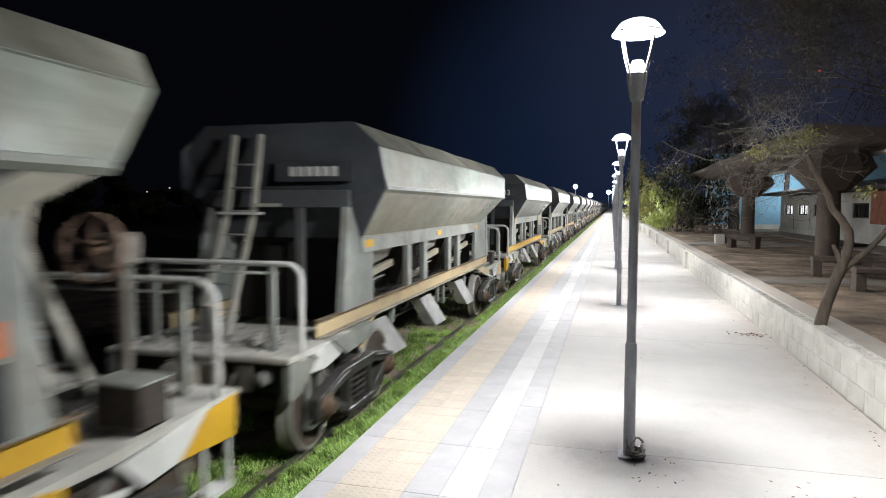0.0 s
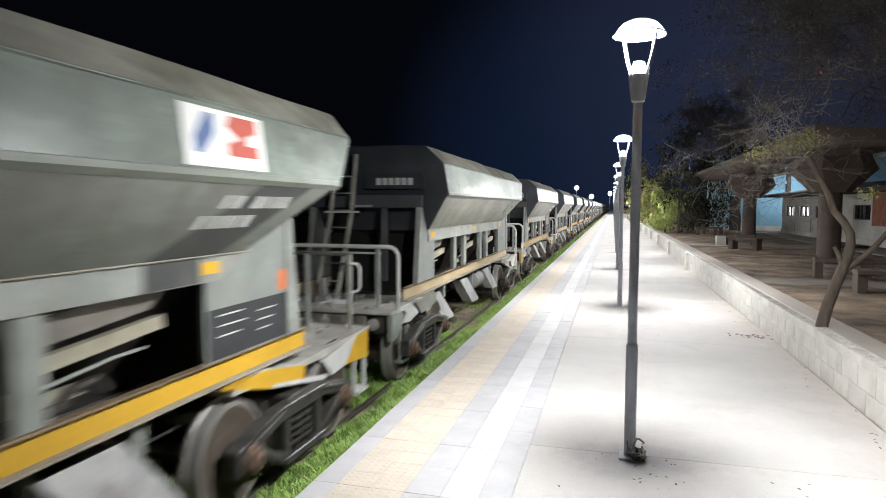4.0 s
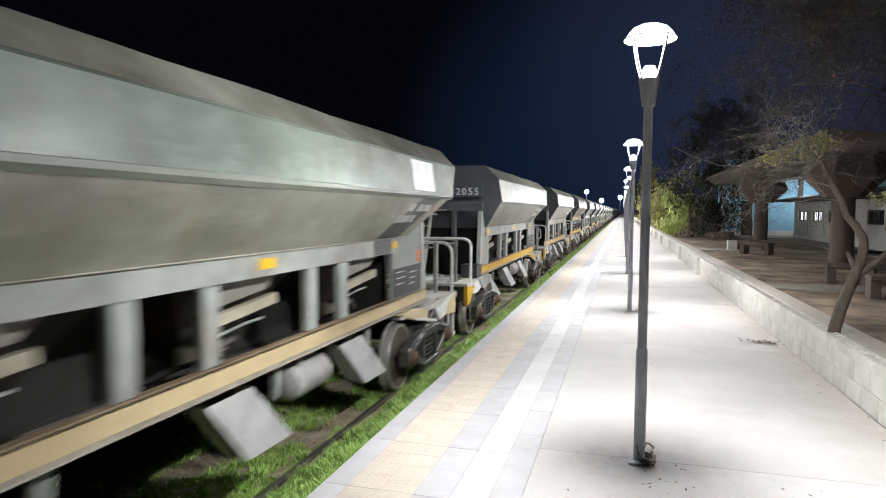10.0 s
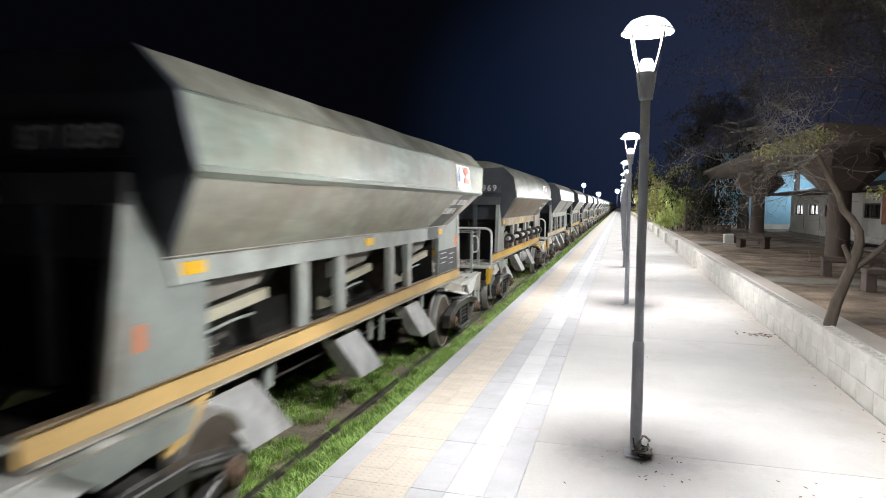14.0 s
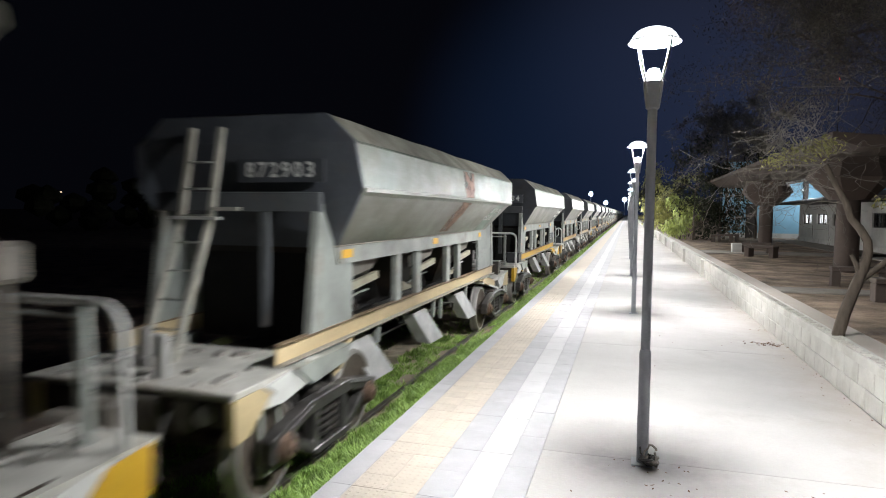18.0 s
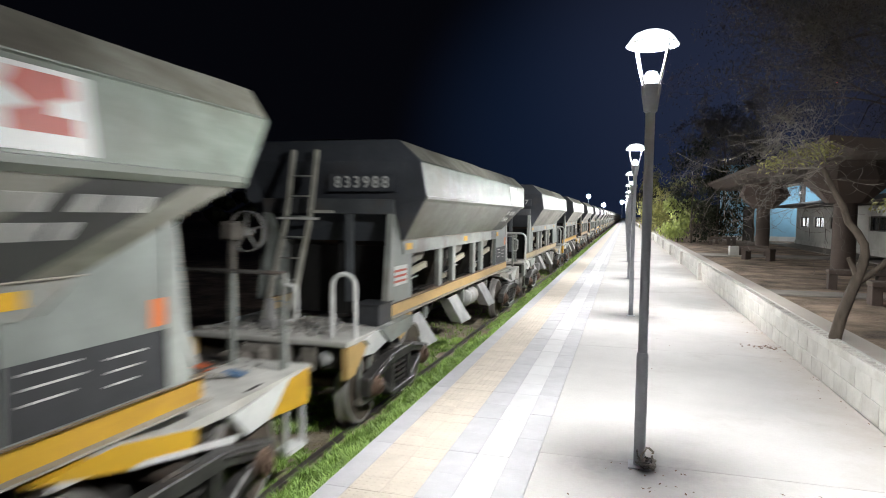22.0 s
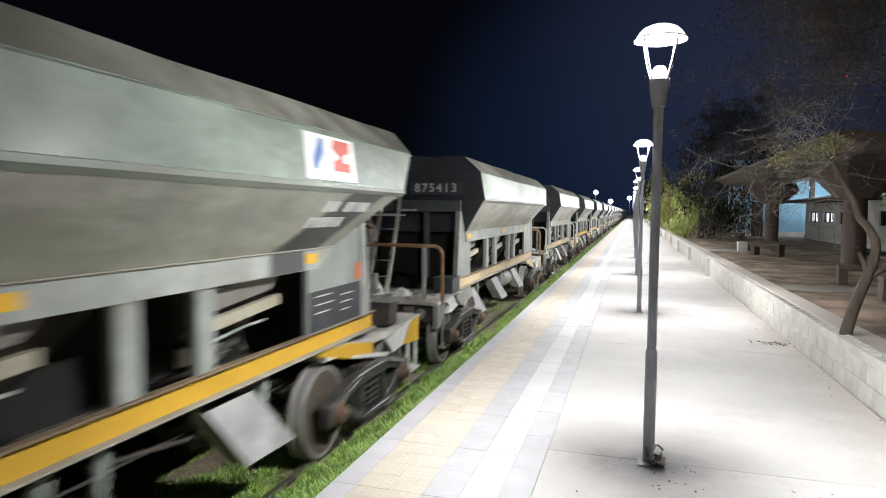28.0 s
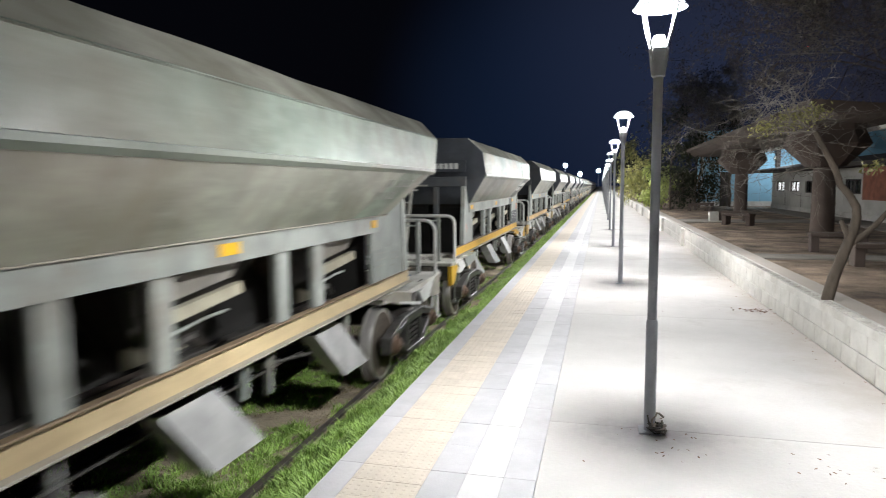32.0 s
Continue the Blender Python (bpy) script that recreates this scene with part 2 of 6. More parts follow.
M = {
    "concrete": material("concrete", (0.485, 0.465, 0.452), 0.85, vary=0.09, scale=0.7, grain=45, bump=0.25, foot_shadow_grime=True, stain=0.15, stain_col=(0.37, 0.345, 0.325), stain_scale=0.9),
    "concrete_wall": material("concrete_wall", (0.55, 0.53, 0.495), 0.88, vary=0.12, scale=2.2, grain=50, bump=0.4, stain=0.45, stain_col=(0.36, 0.335, 0.29), stain_scale=2.0, per_object=0.035),
    "tile_grey": material("tile_grey", (0.455, 0.445, 0.462), 0.75, vary=0.07, scale=4, grain=90, bump=0.15, per_object=0.05),
    "tile_white": material("tile_white", (0.565, 0.55, 0.555), 0.7, vary=0.05, scale=4, grain=90, bump=0.12, per_object=0.03),
    "tile_yellow": material("tile_yellow", (0.565, 0.495, 0.42), 0.75, vary=0.07, scale=5, grain=90, bump=0.15, per_object=0.04),
    "joint": material("joint", (0.34, 0.33, 0.32), 0.95, vary=0.2),
    "hopper": material("hopper_paint", (0.128, 0.162, 0.134), 0.55, vary=0.16, scale=0.9, grain=9, bump=0.06, second=(0.252, 0.298, 0.250), stain=0.45, streak=0.3, streak_col=(0.13, 0.115, 0.085), spec=0.42, coat=0.09, fine=0.5, blush=0.8,
                       stain_col=(0.135, 0.118, 0.085), stain_scale=0.8, stretch=(1, 0.6, 0.7), per_object=0.10, bump_dist=0.02),
    "hopper_green": material("hopper_green_paint", (0.100, 0.138, 0.118), 0.53, vary=0.24, scale=0.9, grain=9, bump=0.06, second=(0.20, 0.246, 0.21), stain=0.7, streak=0.35, streak_col=(0.10, 0.09, 0.07), spec=0.36, coat=0.10, fine=0.5, blush=0.7,
                             stain_col=(0.105, 0.095, 0.07), stain_scale=0.8, stretch=(1, 0.6, 0.7), bump_dist=0.02),
    "hopper_brown": material("hopper_rusty_paint", (0.165, 0.168, 0.138), 0.52, vary=0.28, scale=0.9, grain=9, bump=0.06, second=(0.26, 0.275, 0.235), stain=0.6, streak=0.4, streak_col=(0.12, 0.085, 0.06), spec=0.18, coat=0.05, fine=0.4,
                             stain_col=(0.15, 0.105, 0.065), stain_scale=0.8, stretch=(1, 0.55, 0.8), bump_dist=0.02),
    "hopper_slope": material("grimy_lower_slope", (0.155, 0.162, 0.134), 0.42, vary=0.20, scale=0.8, grain=9, bump=0.06, second=(0.34, 0.34, 0.288), stain=0.5, streak=0.4, streak_col=(0.13, 0.095, 0.065), spec=1.0, coat=0.7, fine=0.5, blush=0.6,
                             stain_col=(0.095, 0.076, 0.056), stain_scale=0.7, stretch=(1, 0.6, 0.7), per_object=0.15, bump_dist=0.02),
    "slope_dark": material("dark_grimy_lower_slope", (0.092, 0.092, 0.078), 0.40, vary=0.28, scale=0.8, grain=9, bump=0.06, second=(0.215, 0.235, 0.212), stain=0.75, streak=0.45, streak_col=(0.08, 0.07, 0.055), spec=0.9, coat=0.4, blush=0.5, fine=0.35,
                           stain_col=(0.07, 0.058, 0.045), stain_scale=0.7, stretch=(1, 0.6, 0.7), per_object=0.1, bump_dist=0.02),
    "slope_rusty": material("rust_streaked_lower_slope", (0.115, 0.108, 0.088), 0.48, vary=0.28, scale=0.9, grain=9, bump=0.08, second=(0.25, 0.215, 0.165), stain=0.75, streak=0.6, streak_col=(0.17, 0.078, 0.035), spec=0.5, coat=0.2, fine=0.35,
                            stain_col=(0.20, 0.098, 0.045), stain_scale=0.8, stretch=(1, 0.6, 0.7), bump_dist=0.02),
    "lip_paint": material("hopper_lip_paint", (0.20, 0.22, 0.188), 0.45, vary=0.15, scale=1.5, grain=20, bump=0.1, stain=0.3, stain_col=(0.17, 0.145, 0.11)),
    "rib_rusty": material("rusty_cream_rib", (0.44, 0.37, 0.23), 0.6, vary=0.2, scale=1.5, grain=20, bump=0.15, stain=0.9, stain_col=(0.2, 0.095, 0.04), stain_scale=1.3),
    "beam_cream": material("dusty_door_beam", (0.40, 0.37, 0.28), 0.6, vary=0.2, scale=3, grain=25, bump=0.12, stain=0.5, stain_col=(0.18, 0.13, 0.09)),
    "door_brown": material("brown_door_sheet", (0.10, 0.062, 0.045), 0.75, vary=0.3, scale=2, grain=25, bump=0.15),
    "door_grey": material("dusty_door_sheet", (0.20, 0.185, 0.16), 0.65, vary=0.25, scale=2, grain=25, bump=0.12, stain=0.5, stain_col=(0.11, 0.085, 0.065)),
    # near black: the shade inside the underframe is put into this colour
    "inside_shade": material("inner_shade_black", (0.010, 0.009, 0.008), 0.8, vary=0.3, scale=2, grain=20, bump=0.2),
    "roof_dust": material("dusty_hopper_top", (0.27, 0.255, 0.20), 0.7, vary=0.25, scale=1.5, grain=20, bump=0.15, second=(0.33, 0.325, 0.28), stain=0.4, stain_col=(0.09, 0.07, 0.055)),
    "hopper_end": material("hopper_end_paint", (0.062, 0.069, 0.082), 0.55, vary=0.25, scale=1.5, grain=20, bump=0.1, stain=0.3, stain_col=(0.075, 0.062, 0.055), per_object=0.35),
    "frame": material("frame_paint", (0.31, 0.33, 0.305), 0.48, spec=0.9, vary=0.24, scale=2.5, grain=25, bump=0.12, stain=0.45, stain_col=(0.16, 0.11, 0.075), stain_scale=1.6, per_object=0.08),
    "dark_steel": material("dark_steel", (0.06, 0.055, 0.05), 0.65, metal=0.3, vary=0.3, scale=6, grain=40, bump=0.25, stain=0.4, stain_col=(0.10, 0.06, 0.04)),
    "chute": material("chute_steel", (0.42, 0.415, 0.41), 0.5, metal=0.15, vary=0.2, scale=4, grain=40, bump=0.12, stain=0.35, stain_col=(0.14, 0.11, 0.09)),
    "sill_cream": material("sill_cream", (0.60, 0.475, 0.28), 0.5, vary=0.15, scale=2, grain=30, bump=0.1, stain=0.4, stain_col=(0.32, 0.24, 0.14), stretch=(1, 0.4, 1)),
    "sill_mid": material("sill_mid", (0.63, 0.42, 0.165), 0.5, vary=0.15, scale=2, grain=30, bump=0.1, stain=0.4, stain_col=(0.36, 0.24, 0.11), stretch=(1, 0.4, 1)),
    "sill_yellow": material("sill_yellow", (0.68, 0.40, 0.03), 0.48, vary=0.12, scale=2, grain=30, bump=0.1, stain=0.25, stain_col=(0.38, 0.2, 0.05), stretch=(1, 0.4, 1)),
    "plate": material("side_plate_paint", (0.265, 0.288, 0.27), 0.42, vary=0.18, scale=2, grain=25, bump=0.1, stain=0.35, stain_col=(0.27, 0.25, 0.21), stain_scale=1.2, per_object=0.06),
    "bogie": material("bogie_steel", (0.085, 0.081, 0.078), 0.42, metal=0.3, vary=0.35, scale=6, grain=40, bump=0.35, stain=0.5, stain_col=(0.06, 0.05, 0.045)),
    "beam_grey": material("beam_grey", (0.085, 0.092, 0.10), 0.6, vary=0.22, scale=2, grain=25, bump=0.1, stain=0.3, stain_col=(0.12, 0.09, 0.07)),
    "sill_edge": material("dusty_sill_edge", (0.36, 0.33, 0.28), 0.65, vary=0.2, scale=3, grain=30, bump=0.1, stain=0.45, stain_col=(0.2, 0.16, 0.12), stretch=(1, 0.4, 1)),
    "sill_top": material("rusty_sill_flange", (0.22, 0.155, 0.095), 0.7, vary=0.25, scale=3, grain=30, bump=0.12, stain=0.5, stain_col=(0.10, 0.065, 0.045), stretch=(1, 0.4, 1)),
    "spill": material("spilled_stone", (0.42, 0.40, 0.37), 0.9, vary=0.3, scale=6, grain=40, bump=0.3),
    "tank_paint": material("dirty_tank_paint", (0.36, 0.355, 0.345), 0.55, vary=0.22, scale=3, grain=30, bump=0.12, stain=0.5, stain_col=(0.17, 0.14, 0.12)),
    "white_plastic": material("white_plastic", (0.78, 0.80, 0.80), 0.45, vary=0.15, scale=9),
    "orange_cloth": material("orange_rag", (0.62, 0.14, 0.05), 0.8, vary=0.25, scale=9),
    "cap_metal": material("cap_metal", (0.12, 0.12, 0.13), 0.5, metal=0.2, vary=0.1, scale=8, bump=0.05),
    # steel darkened to black for the shade it lies in, plus rust stains
    "funnel": material("shaded_funnel_steel", (0.014, 0.011, 0.009), 0.7, vary=0.3, scale=2, grain=30, bump=0.2, stain=0.5, stain_col=(0.09, 0.05, 0.03)),
    "panel_grey": material("panel_grey", (0.06, 0.063, 0.062), 0.5, vary=0.2, scale=2, grain=20, bump=0.08, stain=0.25, stain_col=(0.15, 0.145, 0.13)),
    "stringer": material("ladder_paint", (0.50, 0.485, 0.425), 0.55, vary=0.2, scale=6, grain=30, bump=0.1, stain=0.4, stain_col=(0.2, 0.16, 0.11)),
    "deck": material("deck_steel", (0.56, 0.545, 0.505), 0.6, vary=0.2, scale=3, grain=40, bump=0.3, stain=0.4, stain_col=(0.26, 0.21, 0.16)),
    "rim": material("wheel_rim", (0.42, 0.40, 0.38), 0.38, metal=0.5, vary=0.2, scale=6, grain=50, bump=0.1),
    "wheel_disc": material("grimy_wheel_disc", (0.105, 0.082, 0.064), 0.75, vary=0.3, scale=7, grain=60, bump=0.3),
    "coupler": material("dusty_cast_steel", (0.21, 0.19, 0.165), 0.7, vary=0.3, scale=5, grain=40, bump=0.35, stain=0.5, stain_col=(0.09, 0.065, 0.05)),
    "rust": material("rusty_disc", (0.16, 0.10, 0.07), 0.75, vary=0.3, scale=7, grain=60, bump=0.3),
    "rusty_rail": material("rusty_rail_paint", (0.34, 0.18, 0.08), 0.6, vary=0.25, scale=6, grain=40, bump=0.15, stain=0.4, stain_col=(0.42, 0.36, 0.28), stain_scale=4),
    "mark": material("yellow_marker", (0.75, 0.42, 0.01), 0.4, vary=0.06, scale=8, bump=0.05),
    "white_paint": material("white_paint", (0.66, 0.66, 0.64), 0.55, vary=0.1, scale=6, bump=0.06, stain=0.2, stain_col=(0.4, 0.38, 0.33)),
    "sign_white": material("white_sign_paint", (0.84, 0.84, 0.82), 0.45, vary=0.07, scale=4, bump=0.04, stain=0.15, stain_col=(0.6, 0.58, 0.54)),
    "faded_paint": material("faded_writing_paint", (0.33, 0.335, 0.31), 0.6, vary=0.2, scale=6, bump=0.05),
    "black_panel": material("black_panel", (0.036, 0.038, 0.042), 0.55, vary=0.2, scale=4, bump=0.05),
    "red_paint": material("red_paint", (0.52, 0.09, 0.06), 0.5, vary=0.1, scale=6, bump=0.05),
    "blue_paint": material("blue_paint", (0.09, 0.16, 0.36), 0.5, vary=0.1, scale=6, bump=0.05),
    "orange_paint": material("orange_paint", (0.72, 0.20, 0.06), 0.5, vary=0.1, scale=6, bump=0.05),
    "rust_patch": material("rust_streak", (0.205, 0.118, 0.082), 0.75, vary=0.25, scale=5, grain=30, bump=0.2),
    "rail": material("rail_steel", (0.10, 0.085, 0.075), 0.45, metal=0.5, vary=0.25, scale=5, bump=0.2),
    "sleeper": material("sleeper_wood", (0.12, 0.095, 0.075), 0.9, vary=0.3, scale=8, grain=40, bump=0.5, stretch=(0.3, 2, 2)),
    "pole": material("grey_pole_paint", (0.36, 0.37, 0.405), 0.7, vary=0.12, scale=5, bump=0.08),
    "lamp_metal": material("lamp_metal", (0.45, 0.46, 0.48), 0.35, metal=0.4, vary=0.1, scale=8, bump=0.05),
    "lamp_glow": glowing("lamp_glow", (0.9, 0.95, 1.0), 7.0),
    "dome_glare": glowing("glare_dome", (0.88, 0.94, 1.0), 2.2),
    "flood_glow": glowing("flood_glow", (0.80, 0.92, 1.0), 60.0),
    "window_glow": glowing("window_glow", (0.95, 0.97, 1.0), 1.6),
    "red_glow": glowing("red_glow", (1.0, 0.05, 0.03), 4.0),
    "town_glow": glowing("town_glow", (1.0, 0.75, 0.5), 0.8),
    "soil": material("soil", (0.235, 0.165, 0.115), 0.95, vary=0.4, scale=1.3, grain=22, bump=1.0, second=(0.32, 0.235, 0.17), stain=0.5, stain_col=(0.075, 0.058, 0.045), stain_scale=1.6, bump_dist=0.05),
    "trackbed": material("sandy_trackbed", (0.27, 0.215, 0.155), 0.95, vary=0.3, scale=1.6, grain=26, bump=1.0, second=(0.36, 0.30, 0.22), stain=0.5, stain_col=(0.13, 0.10, 0.07), stain_scale=2.2, bump_dist=0.03),
    "path": material("garden_path", (0.28, 0.25, 0.22), 0.9, vary=0.2, scale=1.5, grain=40, bump=0.3, stain=0.3, stain_col=(0.16, 0.13, 0.1)),
    "grass": material("grass", (0.20, 0.38, 0.06), 0.5, vary=0.35, scale=3.0, grain=14, bump=0.0, second=(0.40, 0.58, 0.15)),
    "grass_dry": material("grass_dry", (0.32, 0.27, 0.15), 0.8, vary=0.3, scale=2, grain=9, bump=0.0),
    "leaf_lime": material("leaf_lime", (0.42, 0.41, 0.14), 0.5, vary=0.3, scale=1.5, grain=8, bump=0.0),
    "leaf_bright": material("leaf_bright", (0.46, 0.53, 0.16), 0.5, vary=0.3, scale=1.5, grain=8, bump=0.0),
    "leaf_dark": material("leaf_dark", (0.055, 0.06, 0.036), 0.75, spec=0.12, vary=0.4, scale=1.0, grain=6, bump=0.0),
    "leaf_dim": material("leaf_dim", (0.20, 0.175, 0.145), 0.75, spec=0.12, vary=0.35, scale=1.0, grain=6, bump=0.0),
    "leaf_dry": material("dry_leaf", (0.17, 0.085, 0.05), 0.85, vary=0.35, scale=8, grain=20, bump=0.0),
    "bark": material("bark", (0.125, 0.098, 0.075), 0.9, vary=0.35, scale=5, grain=26, bump=0.9, stain=0.4, stain_col=(0.08, 0.065, 0.05), stretch=(1, 1, 0.35), bump_dist=0.02),
    "twig": material("twig_bark", (0.21, 0.185, 0.16), 0.9, vary=0.25, scale=4, grain=30, bump=0.3),
    "canopy_concrete": material("canopy_concrete", (0.12, 0.09, 0.076), 0.9, vary=0.2, scale=1.2, grain=30, bump=0.4, stain=0.5, stain_col=(0.075, 0.056, 0.046), stain_scale=0.6),
    "house_wall": material("house_wall", (0.54, 0.525, 0.49), 0.85, vary=0.12, scale=1.0, grain=40, bump=0.2, stain=0.35, stain_col=(0.29, 0.27, 0.24), stain_scale=0.7),
    "blue_wall": material("blue_wall", (0.22, 0.42, 0.55), 0.8, vary=0.1, scale=0.8, grain=40, bump=0.15, stain=0.3, stain_col=(0.16, 0.28, 0.36)),
    "brick_wall": material("red_wall", (0.32, 0.12, 0.075), 0.85, vary=0.25, scale=3, grain=30, bump=0.4),
    "roof_edge": material("roof_edge", (0.05, 0.04, 0.035), 0.8, vary=0.25, scale=3),
    "dark_glass": material("dark_glass", (0.015, 0.017, 0.02), 0.12, vary=0.2, scale=2, bump=0.0),
    "cloth_blue": material("blue_bag", (0.12, 0.22, 0.38), 0.7, vary=0.25, scale=9),
}

# the rust runs thin out to bare paint in ragged flecks
rust_nodes = M["rust_patch"].node_tree
ragged = rust_nodes.nodes.new("ShaderNodeTexNoise")
ragged.inputs["Scale"].default_value, ragged.inputs["Detail"].default_value, ragged.inputs["Roughness"].default_value = 4.0, 8.0, 0.7
cover = rust_nodes.nodes.new("ShaderNodeMapRange")
cover.inputs["From Min"].default_value, cover.inputs["From Max"].default_value = 0.30, 0.54
where = rust_nodes.nodes.new("ShaderNodeTexCoord")
rust_nodes.links.new(where.outputs["Object"], ragged.inputs["Vector"])
rust_nodes.links.new(ragged.outputs["Fac"], cover.inputs["Value"])
rust_nodes.links.new(cover.outputs["Result"], rust_nodes.nodes["Principled BSDF"].inputs["Alpha"])


# ---- mesh helpers ----
def box(bm, x0, x1, y0, y1, z0, z1, bevel=0.0):
    geo = bmesh.ops.create_cube(bm, size=1.0)["verts"]
    for v in geo:
        v.co = Vector((x0 + (v.co.x + 0.5) * (x1 - x0), y0 + (v.co.y + 0.5) * (y1 - y0), z0 + (v.co.z + 0.5) * (z1 - z0)))
    if bevel > 0:
        edges = {e for v in geo for e in v.link_edges}
        bmesh.ops.bevel(bm, geom=list(edges), offset=bevel, segments=1, affect="EDGES")
    return bm


def tube(bm, pts, r, sides=8, r1=None, cap=True):
    """A round bar along a line of points, tapering to r1."""
    pts = [Vector(p) for p in pts]
    r1 = r if r1 is None else r1
    rings, side = [], None
    for i, p in enumerate(pts):
        d = (pts[min(i + 1, len(pts) - 1)] - pts[max(i - 1, 0)]).normalized()
        if side is None:
            side = d.orthogonal().normalized()
        side = (side - d * side.dot(d)).normalized()
        up = d.cross(side)
        rad = r + (r1 - r) * i / max(1, len(pts) - 1)
        rings.append([bm.verts.new(p + rad * (math.cos(a) * side + math.sin(a) * up)) for a in (2 * math.pi * k / sides for k in range(sides))])
    for a, b in zip(rings, rings[1:]):
        for k in range(sides):
            f = bm.faces.new((a[k], a[(k + 1) % sides], b[(k + 1) % sides], b[k]))
            f.smooth = True
    if cap:
        bm.faces.new(rings[0][::-1])
        bm.faces.new(rings[-1])
    return bm


def lathe(bm, profile, sides=24, centre=(0, 0, 0), axis="z", cap=True):
    """A body of revolution from (radius, height) pairs."""
    rings = []
    for r, h in profile:
        ring = []
        for k in range(sides):
            a = 2 * math.pi * k / sides
            p = (r * math.cos(a), r * math.sin(a), h)
            p = (p[2], p[0], p[1]) if axis == "x" else (p[1], p[2], p[0]) if axis == "y" else p
            ring.append(bm.verts.new(Vector(centre) + Vector(p)))
        rings.append(ring)
    for a, b in zip(rings, rings[1:]):
        for k in range(sides):
            f = bm.faces.new((a[k], a[(k + 1) % sides], b[(k + 1) % sides], b[k]))
            f.smooth = True
    if cap:
        bm.faces.new(rings[0][::-1])
        bm.faces.new(rings[-1])
    return bm


def prism(bm, outline, axis, a, b):
    """A plate: an outline in the two other axes, drawn out along axis from a to b."""
    def at(p, h):
        return Vector((h, p[0], p[1])) if axis == "x" else Vector((p[0], h, p[1])) if axis == "y" else Vector((p[0], p[1], h))
    lo, hi = [bm.verts.new(at(p, a)) for p in outline], [bm.verts.new(at(p, b)) for p in outline]
    bm.faces.new(lo[::-1])
    bm.faces.new(hi)
    for k in range(len(outline)):
        j = (k + 1) % len(outline)
        bm.faces.new((lo[k], lo[j], hi[j], hi[k]))
    return bm


def mesh_of(name, bm, mat):
    bmesh.ops.recalc_face_normals(bm, faces=bm.faces)
    for e in bm.edges:
        e.smooth = e.calc_face_angle(0.0) < 0.6
    me = bpy.data.meshes.new(name)
    bm.to_mesh(me)
    bm.free()
    me.materials.append(mat)
    return me


def part(name, bm, mat, parent, label="", loc=None):
    """Links a bmesh, or a mesh that is shared, as one object under a thing or a part."""
    me = bm if isinstance(bm, bpy.types.Mesh) else mesh_of(name, bm, mat)
    ob = new(name, me)
    ob.parent = parent
    if loc is not None:
        ob.location = loc
    if label:
        ob["label"] = label
    return ob


def thing(name, label, category, group="", kind="", loc=(0, 0, 0), bm=None, mat=None):
    ob = new(name, mesh_of(name, bm, mat) if bm is not None else None)
    ob.location = loc
    return tagged(ob, label, category, group, kind)


B = bmesh.new


# ---- setting: ground, platform, wall, track ----
PLAT_EDGE, WALL_X, WALL_TOP, SOIL_Z, RAIL_Z = -1.813, 2.115, 0.48, 0.30, -0.68
TRACK_X = -3.79
FAR = 420.0

bm = B()
cols = [(-900, -0.9), (-12, -0.86), (-5.2, -0.82), (-4.7, -0.76), (-2.86, -0.75), (-2.5, -0.62), (-1.82, -0.22), (-1.80, -0.9), (2.2, -0.9), (2.3, SOIL_Z - 0.02), (2.75, SOIL_Z), (30, SOIL_Z), (900, SOIL_Z)]
rows_y = [-400, -40, -10, 0, 3, 6, 9, 12, 16, 20, 26, 34, 44, 60, 90, 150, 300, 900]
grid = [[bm.verts.new((x, y, z + (0.03 * noise.noise((x * 0.6, y * 0.6, 0)) if abs(x) < 40 and -20 < y < 100 else 0))) for x, z in cols] for y in rows_y]
for a, b in zip(grid, grid[1:]):
    for k in range(len(cols) - 1):
        bm.faces.new((a[k], a[k + 1], b[k + 1], b[k]))
thing("ground", "bare brown soil with trodden patches and dry litter", "ground", kind="structure", bm=bm, mat=M["soil"])

# platform slab and its pieces
bm = box(B(), PLAT_EDGE + 0.03, 2.3, -60, FAR, -0.95, -0.03)
platform = thing("platform", "pale worn concrete station platform slab", "platform", kind="structure", bm=bm, mat=M["joint"])
SLAB = 4.085
SLAB_Y0 = 4.581
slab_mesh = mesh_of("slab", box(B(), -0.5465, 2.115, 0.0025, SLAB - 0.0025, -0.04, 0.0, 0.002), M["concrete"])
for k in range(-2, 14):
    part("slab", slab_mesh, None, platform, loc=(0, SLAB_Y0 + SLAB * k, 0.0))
bm = box(B(), -0.543, 2.115, SLAB_Y0 + SLAB * 14, FAR, -0.04, 0.0)
part("far_slab", bm, M["concrete"], platform)
bm = box(B(), -0.543, 2.115, -60, SLAB_Y0 - SLAB * 2 - 0.01, -0.04, 0.0)
part("rear_slab", bm, M["concrete"], platform)
STRIPS = [("edge_tile", PLAT_EDGE, -1.643, "tile_grey", 1, 0.82), ("tactile_tile", -1.643, -1.200, "tile_yellow", 2, 0.2045),
          ("grey_tile", -1.200, -0.972, "tile_grey", 1, 0.409), ("white_tile", -0.972, -0.744, "tile_white", 1, 0.409),
          ("grey_tile", -0.744, -0.549, "tile_grey", 1, 0.62)]


